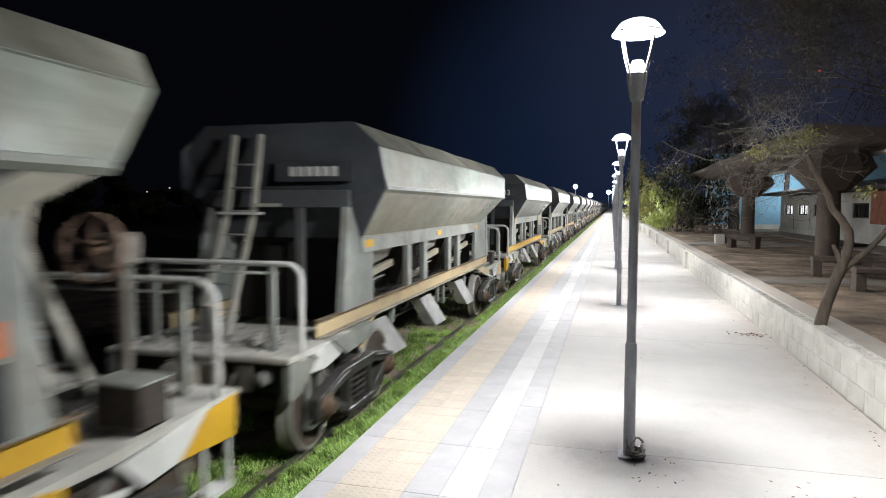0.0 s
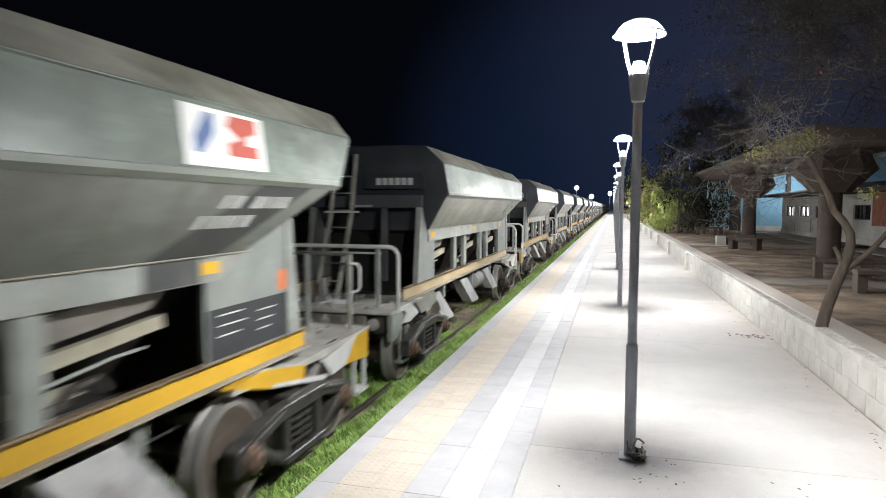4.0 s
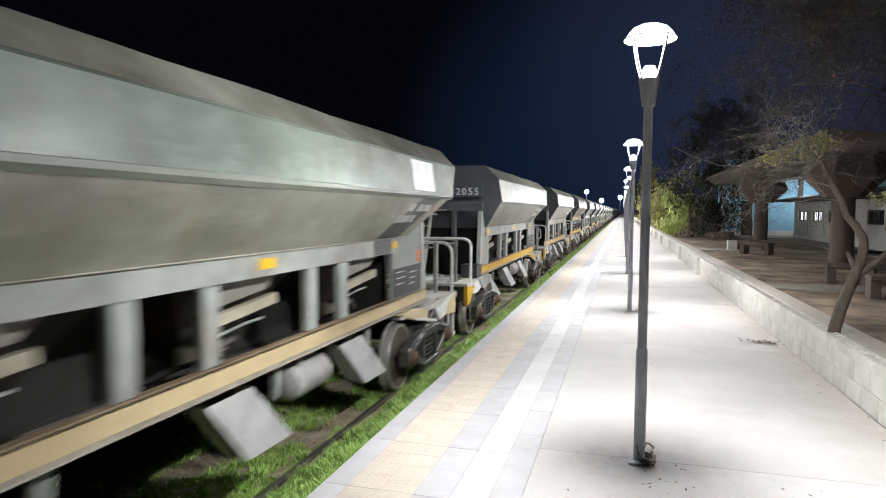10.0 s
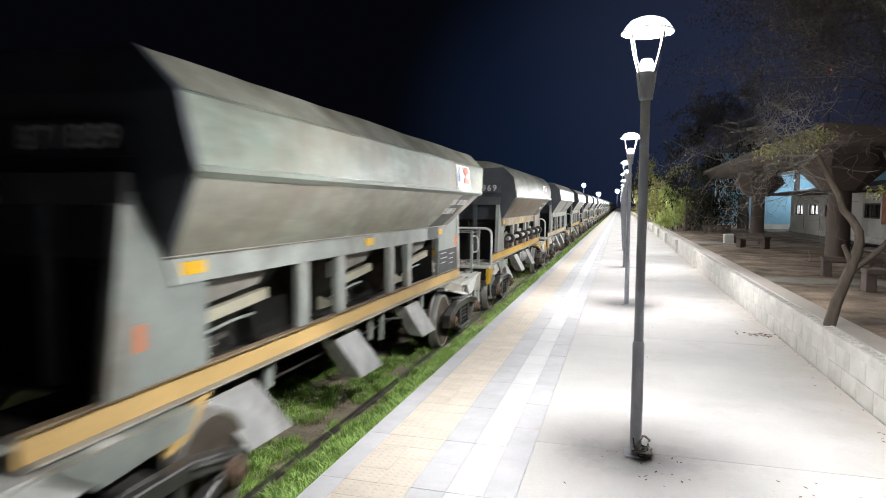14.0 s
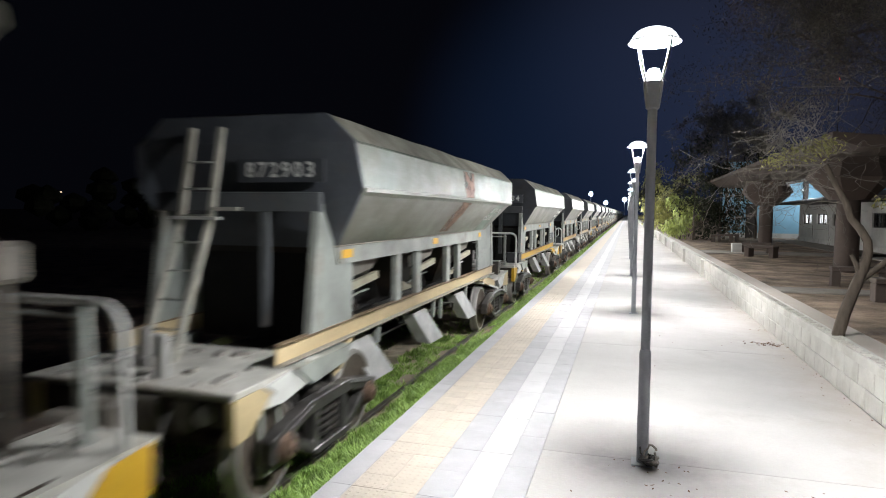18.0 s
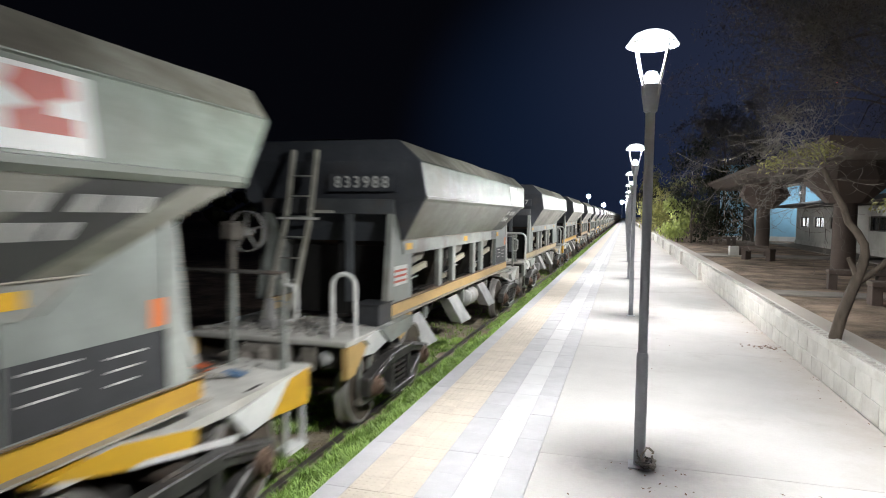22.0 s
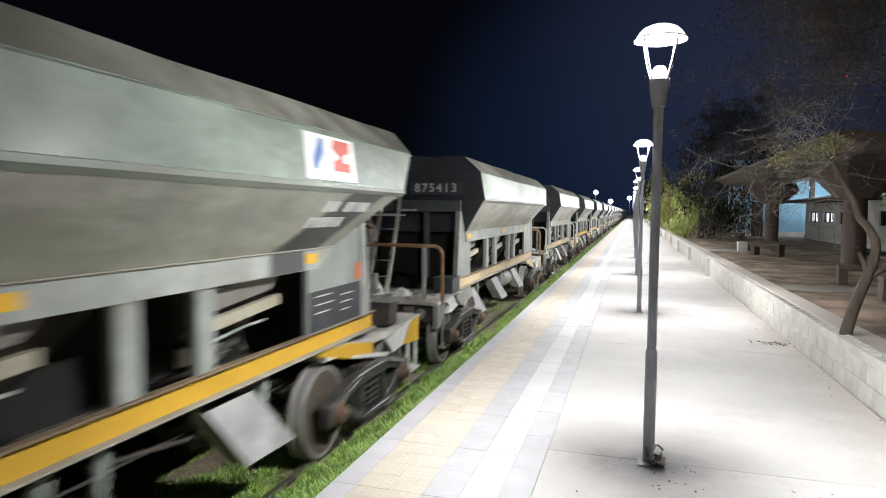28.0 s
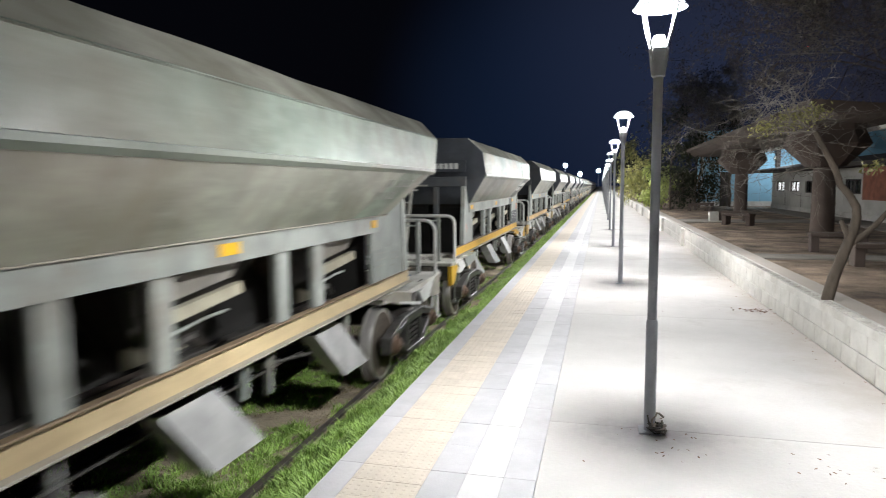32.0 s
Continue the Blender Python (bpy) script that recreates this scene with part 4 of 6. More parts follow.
def wagon(k, sill, logo, number, rust, tone, crate):
    """One hopper wagon with all its parts."""
    deck_paint = sill if k % 4 != 2 else "sill_edge"
    w = new("hopper_wagon")
    tagged(w, f"dusty grey hopper wagon with {'bright yellow' if sill == 'sill_yellow' else 'faded cream'} sills on rails", "train wagon", "hopper wagons of the train")
    old = tone == "hopper_brown"
    shell = cached("round_hopper", round_hull, tone) if old else cached("hopper", hull, tone)
    if len(shell.materials) < 2:
        shell.materials.append(M["roof_dust"])
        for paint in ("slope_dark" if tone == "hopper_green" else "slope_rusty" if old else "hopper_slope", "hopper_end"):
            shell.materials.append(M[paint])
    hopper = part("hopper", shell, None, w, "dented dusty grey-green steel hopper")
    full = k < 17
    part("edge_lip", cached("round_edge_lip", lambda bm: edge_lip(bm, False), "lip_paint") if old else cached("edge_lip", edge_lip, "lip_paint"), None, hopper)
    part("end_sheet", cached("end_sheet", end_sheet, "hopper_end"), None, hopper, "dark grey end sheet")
    for y, key in ((-4.02, "a"), (4.02, "b")):
        part("end_beam", cached("end_beam" + key, lambda bm: box(bm, -0.95, 0.95, y - 0.04, y + 0.03, 2.42, 2.62, 0.008), "beam_grey"), None, w)
        for s in (-1, 1):
            def corner(bm, s=s, y=y, key=key):
                d = -1 if key == "a" else 1
                out = [(y - 0.06 * d, 2.5), (y + 0.03 * d, 2.5), (y + 0.21 * d, 1.262), (y - 0.03 * d, 1.262)]
                return prism(bm, out, "x", s * 0.86, s * 0.94)
            part("corner_post", cached(f"corner_post{key}{s}", corner, "frame"), None, w)
        for x in ((0.32,) if key == "a" else (-0.32, 0.32)):
            part("end_post", cached(f"end_post{key}{x}", lambda bm: box(bm, x - 0.05, x + 0.05, y - 0.03, y + 0.05, 1.262, 2.44, 0.008), "beam_grey"), None, w)
    boxed = k in STEP_BOX
    start = -4.08 if boxed else -4.75
    for s in (-1, 1):
        part("side_sill", cached(f"side_sill{s}{boxed}", lambda bm: box(bm, min(s * 0.87, s * 0.885), max(s * 0.87, s * 0.885), start, 4.40, 1.080, 1.246), sill), None, w,
             "yellow painted channel sill" if sill == "sill_yellow" else "faded cream channel sill")
        part("sill_flange", cached(f"sill_flange_t{s}{boxed}", lambda bm: box(bm, min(s * 0.86, s * 0.932), max(s * 0.86, s * 0.932), start - 0.01, 4.41, 1.246, 1.264, 0.004), "sill_top"), None, w, "dusty upper flange")
        part("sill_flange", cached(f"sill_flange_b{s}{boxed}", lambda bm: box(bm, min(s * 0.86, s * 0.955), max(s * 0.86, s * 0.955), start + 0.01, 4.39, 1.062, 1.080, 0.004), "sill_edge"), None, w, "dusty lower flange")
        part("rib_ledge", cached(f"rib_ledge{s}", lambda bm: box(bm, min(s * 0.86, s * 0.968), max(s * 0.86, s * 0.968), -3.71, 3.31, 2.071, 2.082, 0.003), "sill_edge"), None, w)
        part("side_rib", cached(f"side_rib{s}", lambda bm: prism(bm, [(-3.70, 2.07), (3.30, 2.07), (3.0, 1.88), (-3.62, 1.88)], "x", s * 0.85, s * 0.942), "rib_rusty" if old else "frame"), None, w)
        part("side_plate", cached(f"side_plate_a{s}", lambda bm: prism(bm, [(-4.22, 1.262), (-3.25, 1.262), (-3.25, 1.90), (-3.62, 1.90), (-3.67, 2.06), (-3.93, 2.45), (-4.04, 2.45)], "x", s * 0.88, s * 0.925), "plate"), None, w)
        part("side_plate", cached(f"side_plate_b{s}", lambda bm: prism(bm, [(2.80, 1.262), (4.08, 1.262), (4.08, 2.45), (3.9, 2.48), (3.30, 2.06), (3.05, 1.88), (2.80, 1.88)], "x", s * 0.88, s * 0.925), "plate"), None, w)
        for y in (-1.76, -0.92, 0.64, 1.36):
            part("side_post", cached(f"side_post{y}{s}", lambda bm: box(bm, s * 0.84, s * 0.92, y - 0.105, y + 0.105, 1.262, 1.89, 0.012), "frame"), None, w)
        for y in (-3.10, -0.86, 1.48):
            p = part("discharge_chute", cached("discharge_chute", chute_plate, "chute"), None, w, "bare steel discharge chute", loc=(s * 0.80, y, 0.93))
            if s < 0:
                p.rotation_euler = (0, 0, math.pi)
                p.location.y = y + 1.2
        for y in (-2.55, -0.15, 2.2):
            part("door_beam", cached(f"door_beam{y}{s}", lambda bm: prism(bm, [(y - 0.78, 1.52), (y - 0.78, 1.61), (y + 0.24, 1.70), (y + 0.25, 1.61)], "x", s * 0.79, s * 0.85), "beam_cream"), None, w)
            if s < 0:
                continue
            part("door_sheet", cached(f"door_sheet_g{y}{s}", lambda bm: prism(bm, [(y - 0.85, 1.64), (y + 0.18, 1.74), (y + 0.42, 1.93), (y - 0.85, 1.80)], "x", s * 0.775, s * 0.79), "door_grey"), None, w)
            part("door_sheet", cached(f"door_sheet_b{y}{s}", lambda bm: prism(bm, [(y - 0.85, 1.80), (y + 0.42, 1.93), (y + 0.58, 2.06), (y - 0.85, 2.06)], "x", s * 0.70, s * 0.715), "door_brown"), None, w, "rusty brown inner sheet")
            if not full:
                continue
            part("door_foot", cached(f"door_foot{y}{s}", lambda bm: prism(bm, [(y - 0.85, 1.29), (y - 0.30, 1.29), (y - 0.36, 1.37), (y - 0.6, 1.35), (y - 0.85, 1.43)], "x", s * 0.66, s * 0.70), "beam_cream"), None, w)
            part("door_rod", cached(f"door_rod{y}{s}", lambda bm: tube(bm, [(s * 0.74, y - 0.75, 1.40), (s * 0.74, y - 0.1, 1.47), (s * 0.72, y + 0.2, 1.47)], 0.013, 6), "frame"), None, w)
            part("door_lever", cached(f"door_lever{y}{s}", lambda bm: tube(bm, [(s * 0.76, y - 0.55, 1.262), (s * 0.74, y - 0.4, 1.36), (s * 0.70, y - 0.2, 1.36), (s * 0.70, y - 0.1, 1.262)], 0.03, 6), "dark_steel"), None, w)
        part("foot_step", cached(f"foot_step{s}", lambda bm: [box(bm, s * 0.95, s * 0.99, y0 - 0.02, y0 + 0.02, 0.28, 0.95) for y0 in (5.42, 5.72)] and box(bm, s * 0.86, s * 1.02, 5.42, 5.72, 0.28, 0.32), "white_paint"), None, w)
        part("foot_step", cached(f"foot_step_n{s}", lambda bm: [box(bm, s * 0.95, s * 0.99, y0 - 0.02, y0 + 0.02, 0.26, 0.9) for y0 in (-5.15, -4.88)] and box(bm, s * 0.86, s * 1.02, -5.15, -4.88, 0.26, 0.3), "frame"), None, w)
        # decks' side panels
        part("deck_panel", cached(f"deck_panel_b{s}", lambda bm: prism(bm, [(2.95, 1.035), (3.5, 1.055), (4.22, 0.925), (4.20, 0.765), (3.63, 0.865)], "x", s * 0.90, s * 0.985), deck_paint), None, w)
        part("deck_lip", cached(f"deck_lip{s}", lambda bm: prism(bm, [(3.60, 0.872), (4.65, 0.672), (4.70, 0.71), (4.20, 0.80), (3.66, 0.895)], "x", s * 0.96, s * 0.992), "white_paint"), None, w, "scuffed white lower lip")
        part("deck_web", cached(f"deck_web{s}", lambda bm: prism(bm, [(4.22, 0.93), (5.5, 0.98), (5.3, 0.70), (4.20, 0.765)], "x", s * 0.84, s * 0.87), "dark_steel"), None, w)
        part("deck_panel", cached(f"deck_panel_w{s}", lambda bm: prism(bm, [(4.62, 0.87), (5.50, 0.985), (5.48, 0.90), (5.17, 0.70), (4.82, 0.67)], "x", s * 0.93, s * 0.988), "white_paint"), None, w, "scuffed white side plate")
        part("deck_panel", cached(f"deck_panel_y{s}", lambda bm: prism(bm, [(5.17, 0.70), (5.45, 0.945), (5.82, 0.985), (5.80, 0.65)], "x", s * 0.935, s * 0.992), deck_paint), None, w)
        for i, (ya, yb, za, zb) in enumerate(() if not full else ((-2.34, -2.22, 0.80, 1.05), (0.06, 0.15, 0.74, 1.05), (0.46, 0.54, 0.66, 1.05), (2.16, 2.26, 0.80, 1.05))):
            part("hanger", cached(f"hanger{i}{s}", lambda bm: prism(bm, [(ya, zb), (yb, zb), (yb - 0.03, za), (ya - 0.01, za)], "x", s * 0.80, s * 0.85), "frame"), None, w, "pale steel hanger under the sill")
        part("deck_panel", cached(f"deck_panel_a{s}", lambda bm: prism(bm, [(-5.54, 0.985), (-5.16, 1.0), (-5.02, 0.92), (-5.16, 0.80), (-5.34, 0.66), (-5.54, 0.64)], "x", s * 0.93, s * 1.0), "frame" if k in BARE_END else sill), None, w)
        part("deck_panel", cached(f"deck_panel_aw{s}", lambda bm: prism(bm, [(-5.14, 0.998), (-4.75, 1.04), (-4.2, 1.055), (-4.12, 0.99), (-4.42, 0.87), (-4.85, 0.80), (-5.13, 0.82), (-5.0, 0.92)], "x", s * 0.93, s * 1.03), "white_paint"), None, w, "scuffed white side plate")
        part("bolster_end", cached(f"bolster_end{s}", lambda bm: prism(bm, [(-4.72, 1.05), (-3.55, 1.05), (-3.65, 0.90), (-4.4, 0.84)], "x", s * 0.80, s * 1.06), "frame"), None, w)
    part("deck", cached("deck_a", lambda bm: box(bm, -1.0, 1.0, -5.55, -4.1, 0.99, 1.05, 0.01), "deck"), None, w, "worn steel end platform")
    part("deck", cached("deck_b", lambda bm: prism(bm, [(3.05, 1.03), (3.5, 1.06), (4.22, 0.935), (4.6, 0.90), (5.5, 1.0), (5.88, 1.0), (5.88, 0.96), (3.05, 0.96)], "x", -0.984, 0.984), "deck"), None, w, "worn steel end platform")
    part("end_beam_low", cached("low_a", lambda bm: box(bm, -0.93, 0.93, -5.46, -5.34, 0.72, 0.98, 0.01), "dark_steel"), None, w)
    hose = part("brake_hose", cached("brake_hose", lambda bm: tube(bm, [(0.42, -5.42, 0.90), (0.42, -5.58, 0.84), (0.40, -5.68, 0.66), (0.36, -5.74, 0.50), (0.30, -5.76, 0.42)], 0.026, 8), "dark_steel"), None, w, "hanging black rubber brake hose")
    part("hose_coupling", cached("hose_coupling", lambda bm: box(bm, 0.26, 0.34, -5.80, -5.72, 0.36, 0.44, 0.02), "frame"), None, hose)
    part("angle_cock", cached("angle_cock", lambda bm: lathe(bm, [(0.02, -5.56), (0.07, -5.54), (0.085, -5.48), (0.085, -5.36), (0.02, -5.34)], 12, centre=(0.70, 0, 0.84), axis="y"), "tank_paint"), None, w, "pale round valve body under the deck")
    part("draft_pocket", cached("draft_pocket", lambda bm: box(box(bm, -0.30, 0.30, -5.58, -5.44, 0.62, 0.97, 0.015), 0.44, 0.60, -5.54, -5.42, 0.70, 0.96, 0.01), "coupler"), None, w)
    part("end_beam_low", cached("low_b", lambda bm: box(bm, -0.95, 0.95, 5.80, 5.92, 0.66, 0.98, 0.01), "dark_steel"), None, w)
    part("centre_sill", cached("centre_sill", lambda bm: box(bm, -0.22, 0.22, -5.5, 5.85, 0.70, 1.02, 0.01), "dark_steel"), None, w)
    # added sheets that close the see-through gaps, black as the shade in there
    part("centre_ridge", cached("centre_ridge", lambda bm: prism(bm, [(-0.10, 1.02), (0.10, 1.02), (0.04, 2.06), (-0.04, 2.06)], "y", -3.6, 3.2), "inside_shade"), None, w, "added near-black sheet for the shade inside")
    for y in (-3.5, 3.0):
        part("cross_sheet", cached(f"cross_sheet{y}", lambda bm: box(bm, -0.83, 0.76, y - 0.01, y + 0.01, 1.02, 1.98), "inside_shade"), None, w)
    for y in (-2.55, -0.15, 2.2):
        part("funnel", cached(f"funnel{y}", lambda bm: funnel(bm, y), "funnel"), None, w, "rust-stained inner funnel with the shade in its colour")
    for y, d in ((-5.6, -1), (5.92, 1)):
        part("coupler", cached(f"coupler{d}", lambda bm: box(box(bm, -0.09, 0.09, min(y, y + d * 0.24), max(y, y + d * 0.24), 0.75, 0.93, 0.02), -0.17, 0.17, min(y + d * 0.06, y + d * 0.27), max(y + d * 0.06, y + d * 0.27), 0.66, 1.0, 0.05), "coupler"), None, w)
    if (k % 3 == 1 and k > 1) or k in (2, 5):
        tank = part("air_tank", cached("air_tank", lambda bm: lathe(bm, [(0.02, 0.30), (0.11, 0.315), (0.165, 0.36), (0.175, 0.42), (0.175, 0.98), (0.165, 1.04), (0.11, 1.085), (0.02, 1.10)], 18, centre=(0.76, 0, 0.78), axis="y"), "tank_paint"), None, w, "grimy pale air tank")
        for y in (0.5, 0.88):
            part("tank_strap", cached(f"tank_strap{y}", lambda bm: box(lathe(bm, [(0.178, y), (0.182, y + 0.004), (0.182, y + 0.04), (0.178, y + 0.044)], 18, centre=(0.76, 0, 0.78), axis="y", cap=False), 0.74, 0.78, y, y + 0.044, 0.95, 1.06), "sill_edge"), None, tank)
    else:
        gear = part("brake_rod", cached("brake_rod", lambda bm: tube(tube(bm, [(0.80, 0.55, 0.90), (0.82, 0.9, 0.86), (0.82, 1.30, 0.80), (0.80, 1.36, 0.70)], 0.018, 6), [(0.55, -2.9, 0.72), (0.55, 2.9, 0.72)], 0.02, 6), "dark_steel"), None, w)
        if k in (11, 14):
            part("side_locker", cached("side_locker", lambda bm: box(box(bm, 0.80, 0.96, -1.95, -1.55, 0.50, 0.76, 0.012), 0.84, 0.88, -1.75 - 0.02, -1.75 + 0.02, 0.76, 1.05), "tank_paint"), None, gear, "pale steel locker hung under the sill")
        if k == 1:
            part("brake_cylinder", cached("brake_cylinder", lambda bm: box(box(lathe(bm, [(0.02, -1.95), (0.09, -1.94), (0.10, -1.9), (0.10, -1.72), (0.05, -1.68), (0.05, -1.55), (0.01, -1.54)], 12, centre=(0.86, 0, 0.72), axis="y"), 0.84, 0.90, -1.80, -1.72, 0.70, 1.05, 0.01), 0.80, 0.94, -1.9, -1.78, 0.60, 0.68, 0.01), "frame"), None, gear, "grimy brake valve on its bracket")
            part("lever_loop", cached("lever_loop", lambda bm: tube(bm, [(0.90, -1.66, 0.66), (0.91, -1.50, 0.62), (0.91, -1.38, 0.68), (0.91, -1.40, 0.80), (0.90, -1.50, 0.88), (0.89, -1.62, 0.92)], 0.017, 6), "white_paint"), None, gear)
    if old:
        shaft = part("door_shaft", cached("door_shaft", lambda bm: tube(bm, [(0.98, -3.1, 1.54), (0.98, 3.5, 1.54)], 0.052, 12), "tank_paint"), None, w, "pale steel door shaft along the side")
        for y in (-2.7, -1.34, -0.2, 1.0, 2.2, 3.3):
            part("flange", cached(f"flange{y}", lambda bm: lathe(bm, [(0.05, y - 0.09), (0.12, y - 0.08), (0.14, y - 0.03), (0.14, y + 0.03), (0.12, y + 0.08), (0.05, y + 0.09)], 14, centre=(0.98, 0, 1.54), axis="y"), "dark_steel"), None, shaft)
            part("shaft_bracket", cached(f"shaft_bracket{y}", lambda bm: box(bm, 0.80, 0.95, y - 0.07, y + 0.07, 1.262, 1.50, 0.01), "rust"), None, shaft)
    part("swing_arm", cached("swing_arm", lambda bm: prism(bm, [(-3.36, 1.05), (-3.22, 1.05), (-3.50, 0.78), (-3.72, 0.72), (-3.78, 0.80)], "x", 0.86, 0.93), sill), None, w)
    # spilled stones and rags on the end decks
    part("spill", cached(f"spill_a{k % 3}", lambda bm: chunks(bm, (60, 110, 30)[k % 3], -0.95, 0.75, -5.45, -4.3, 1.05, 0.06, 11 + k % 3), "spill"), None, w, "pale spilled stones")["kind"] = "stuff"
    part("spill", cached(f"spill_b{k % 2}", lambda bm: chunks(bm, (40, 80)[k % 2], -0.9, 0.6, 4.5, 5.8, 0.995, 0.04, 21 + k % 2), "spill"), None, w, "pale spilled stones")["kind"] = "stuff"
    if k in RAGS:
        part("rag", cached("rag_orange", lambda bm: rag(bm, 0.08, 5.42, 1.0, 0.16, 4), "orange_cloth"), None, w, "crumpled orange rag")
        part("rag", cached("rag_blue", lambda bm: rag(bm, 0.5, 5.35, 1.0, 0.12, 6), "cloth_blue"), None, w, "crumpled blue plastic bag")
    for i, (x, y, size) in enumerate(BAGS.get(k, ())):
        part("plastic_bag", cached(f"plastic_bag{k}{i}", lambda bm: rag(bm, x, y, 1.052, size, 3 + i, 1.1), "white_plastic"), None, w, "crumpled white plastic bag")
    # ladder at the near end
    ladder = new("ladder")
    ladder.parent = w
    for x in (-0.12, -0.46):
        part("stringer", cached(f"stringer{x}", lambda bm: prism(bm, [(-4.88, 1.05), (-4.81, 1.05), (-4.25, 2.35), (-4.06, 3.26), (-4.11, 3.26), (-4.31, 2.35)], "x", x - 0.027, x + 0.027), "stringer"), None, ladder)
    for step in range(7 if full else 0):
        z = 1.32 + 0.265 * step
        y = -4.84 + 0.56 * (z - 1.05) / 1.3 if z < 2.35 else -4.28 + 0.2 * (z - 2.35)
        part("rung", cached("rung", lambda bm: tube(bm, [(-0.46, 0, 0), (-0.12, 0, 0)], 0.011, 6), "frame"), None, ladder, loc=(0, y, z))
    if k % 5 == 4:
        for i, (xa, xb) in enumerate(((-0.12, 0.14), (-0.46, -0.26))):
            part("brace", cached(f"brace{i}", lambda bm: tube(bm, [(xa, -4.26, 2.44), (xa + 0.03, -4.23, 2.45), (xb, -4.06, 2.58)], 0.02, 6), "stringer"), None, ladder)
    else:
        part("brace", cached("brace_bar", lambda bm: box(bm, -0.12, 0.22, -4.31, -4.28, 2.43, 2.465), "stringer"), None, ladder)
    # the lower ladder at the far end
    if full:
        far_ladder = new("ladder")
        far_ladder.parent = w
        for x in (0.06, -0.30):
            part("stringer", cached(f"far_stringer{x}", lambda bm: prism(bm, [(5.36, 1.0), (5.44, 1.0), (4.87, 2.20), (5.06, 3.0), (5.0, 3.0), (4.79, 2.20)], "x", x - 0.03, x + 0.03), "stringer"), None, far_ladder)
        for step in range(5):
            z = 1.26 + 0.235 * step
            part("rung", cached("far_rung", lambda bm: tube(bm, [(-0.30, 0, 0), (0.06, 0, 0)], 0.011, 6), "frame"), None, far_ladder, loc=(0, 5.40 - 0.475 * (z - 1.0), z))
    part("step_bar", cached("step_bar", lambda bm: box(bm, -0.54, 0.02, -4.36, -4.31, 2.34, 2.37), "white_paint"), None, ladder)
    # handrails
    rail_paint, rail_label = ("rusty_rail", "bent rusty tubular handrail") if k in RUSTY_RAIL else ("white_paint", "bent white tubular handrail")
    def rail_arc(bm, y):
        pts = [(1.0, y, 0.98), (1.0, y, 1.75)] + [(1.0 - 0.14 * (1 - math.cos(a)), y, 1.75 + 0.14 * math.sin(a)) for a in (0.4, 0.8, 1.2, 1.57)] + [(-0.95, y, 1.89)]
        return tube(bm, pts, 0.028, 8)
    def rail_hoop(bm):
        arc = [(0.84 + 0.14 * math.cos(a), -5.30, 1.62 + 0.14 * math.sin(a)) for a in (j * math.pi / 8 for j in range(9))]
        return tube(bm, [(0.98, -5.30, 0.98)] + arc + [(0.70, -5.30, 0.98)], 0.028, 8)
    if k in SHORT_HOOP:
        part("handrail", cached("handrail_hoop", rail_hoop, "white_paint"), None, w, "narrow white tubular hoop")
    elif k in STUB_POST:
        part("rail_post", cached("stub_post", lambda bm: box(bm, 0.08, 0.22, -5.34, -5.28, 0.98, 1.42, 0.015), "white_paint"), None, w, "short pale steel stub post")
    else:
        part("handrail", cached("handrail_a", lambda bm: rail_arc(bm, -5.30), rail_paint), None, w, rail_label)
        if k not in RUSTY_RAIL:
            part("rail_bar", cached("rail_bar_a", lambda bm: tube(bm, [(0.75, -5.30, 1.80), (-0.95, -5.30, 1.80)], 0.015, 6), "frame"), None, w)
        for x in (-0.9, -0.62, 0.70):
            part("rail_post", cached(f"rail_post{x}", lambda bm: box(bm, x - 0.028, x + 0.028, -5.325, -5.275, 0.75, 1.87), "frame"), None, w)
    part("hose_box", cached("hose_box", lambda bm: box(box(bm, -0.30, -0.20, -5.08, -4.98, 1.05, 1.40, 0.01), -0.36, -0.16, -5.10, -4.96, 1.05, 1.15, 0.012), "tank_paint"), None, w)
    def rail_far(bm):
        pts = [(0.97, 5.62, 0.98), (0.97, 5.62, 1.70)] + [(0.97 - 0.18 * (1 - math.cos(a)), 5.62, 1.70 + 0.18 * math.sin(a)) for a in (0.4, 0.8, 1.2, 1.57)] + [(-0.95, 5.62, 1.88)]
        return tube(bm, pts, 0.028, 8)
    if k not in PLAIN_DECK:
        part("handrail", cached("handrail_b", rail_far, rail_paint), None, w, rail_label)
        part("rail_bar", cached("rail_bar_b", lambda bm: tube(bm, [(0.70, 5.62, 1.79), (-0.95, 5.62, 1.79)], 0.015, 6), "frame"), None, w)
        for x in (-0.9, 0.68):
            part("rail_post", cached(f"rail_post_b{x}", lambda bm: box(bm, x - 0.03, x + 0.03, 5.59, 5.65, 0.98, 1.88), "frame"), None, w)
    elif k not in (8, 12):
        part("rail_bar", cached("square_rail", lambda bm: tube(bm, [(-0.95, 5.62, 1.88), (0.86, 5.62, 1.88)], 0.02, 6), "dark_steel"), None, w, "plain dark guard rail")
        for x in (-0.9, 0.30, 0.84):
            part("rail_post", cached(f"square_post{x}", lambda bm: box(bm, x - 0.025, x + 0.025, 5.595, 5.645, 0.98, 1.88), "frame"), None, w)
        part("grab_loop", cached("grab_loop", lambda bm: tube(bm, [(0.865, 5.62, 1.78), (0.94, 5.62, 1.77), (0.97, 5.62, 1.72), (0.97, 5.62, 1.50), (0.94, 5.62, 1.45), (0.865, 5.62, 1.44)], 0.016, 6), "white_paint"), None, w, "white tubular grab loop")
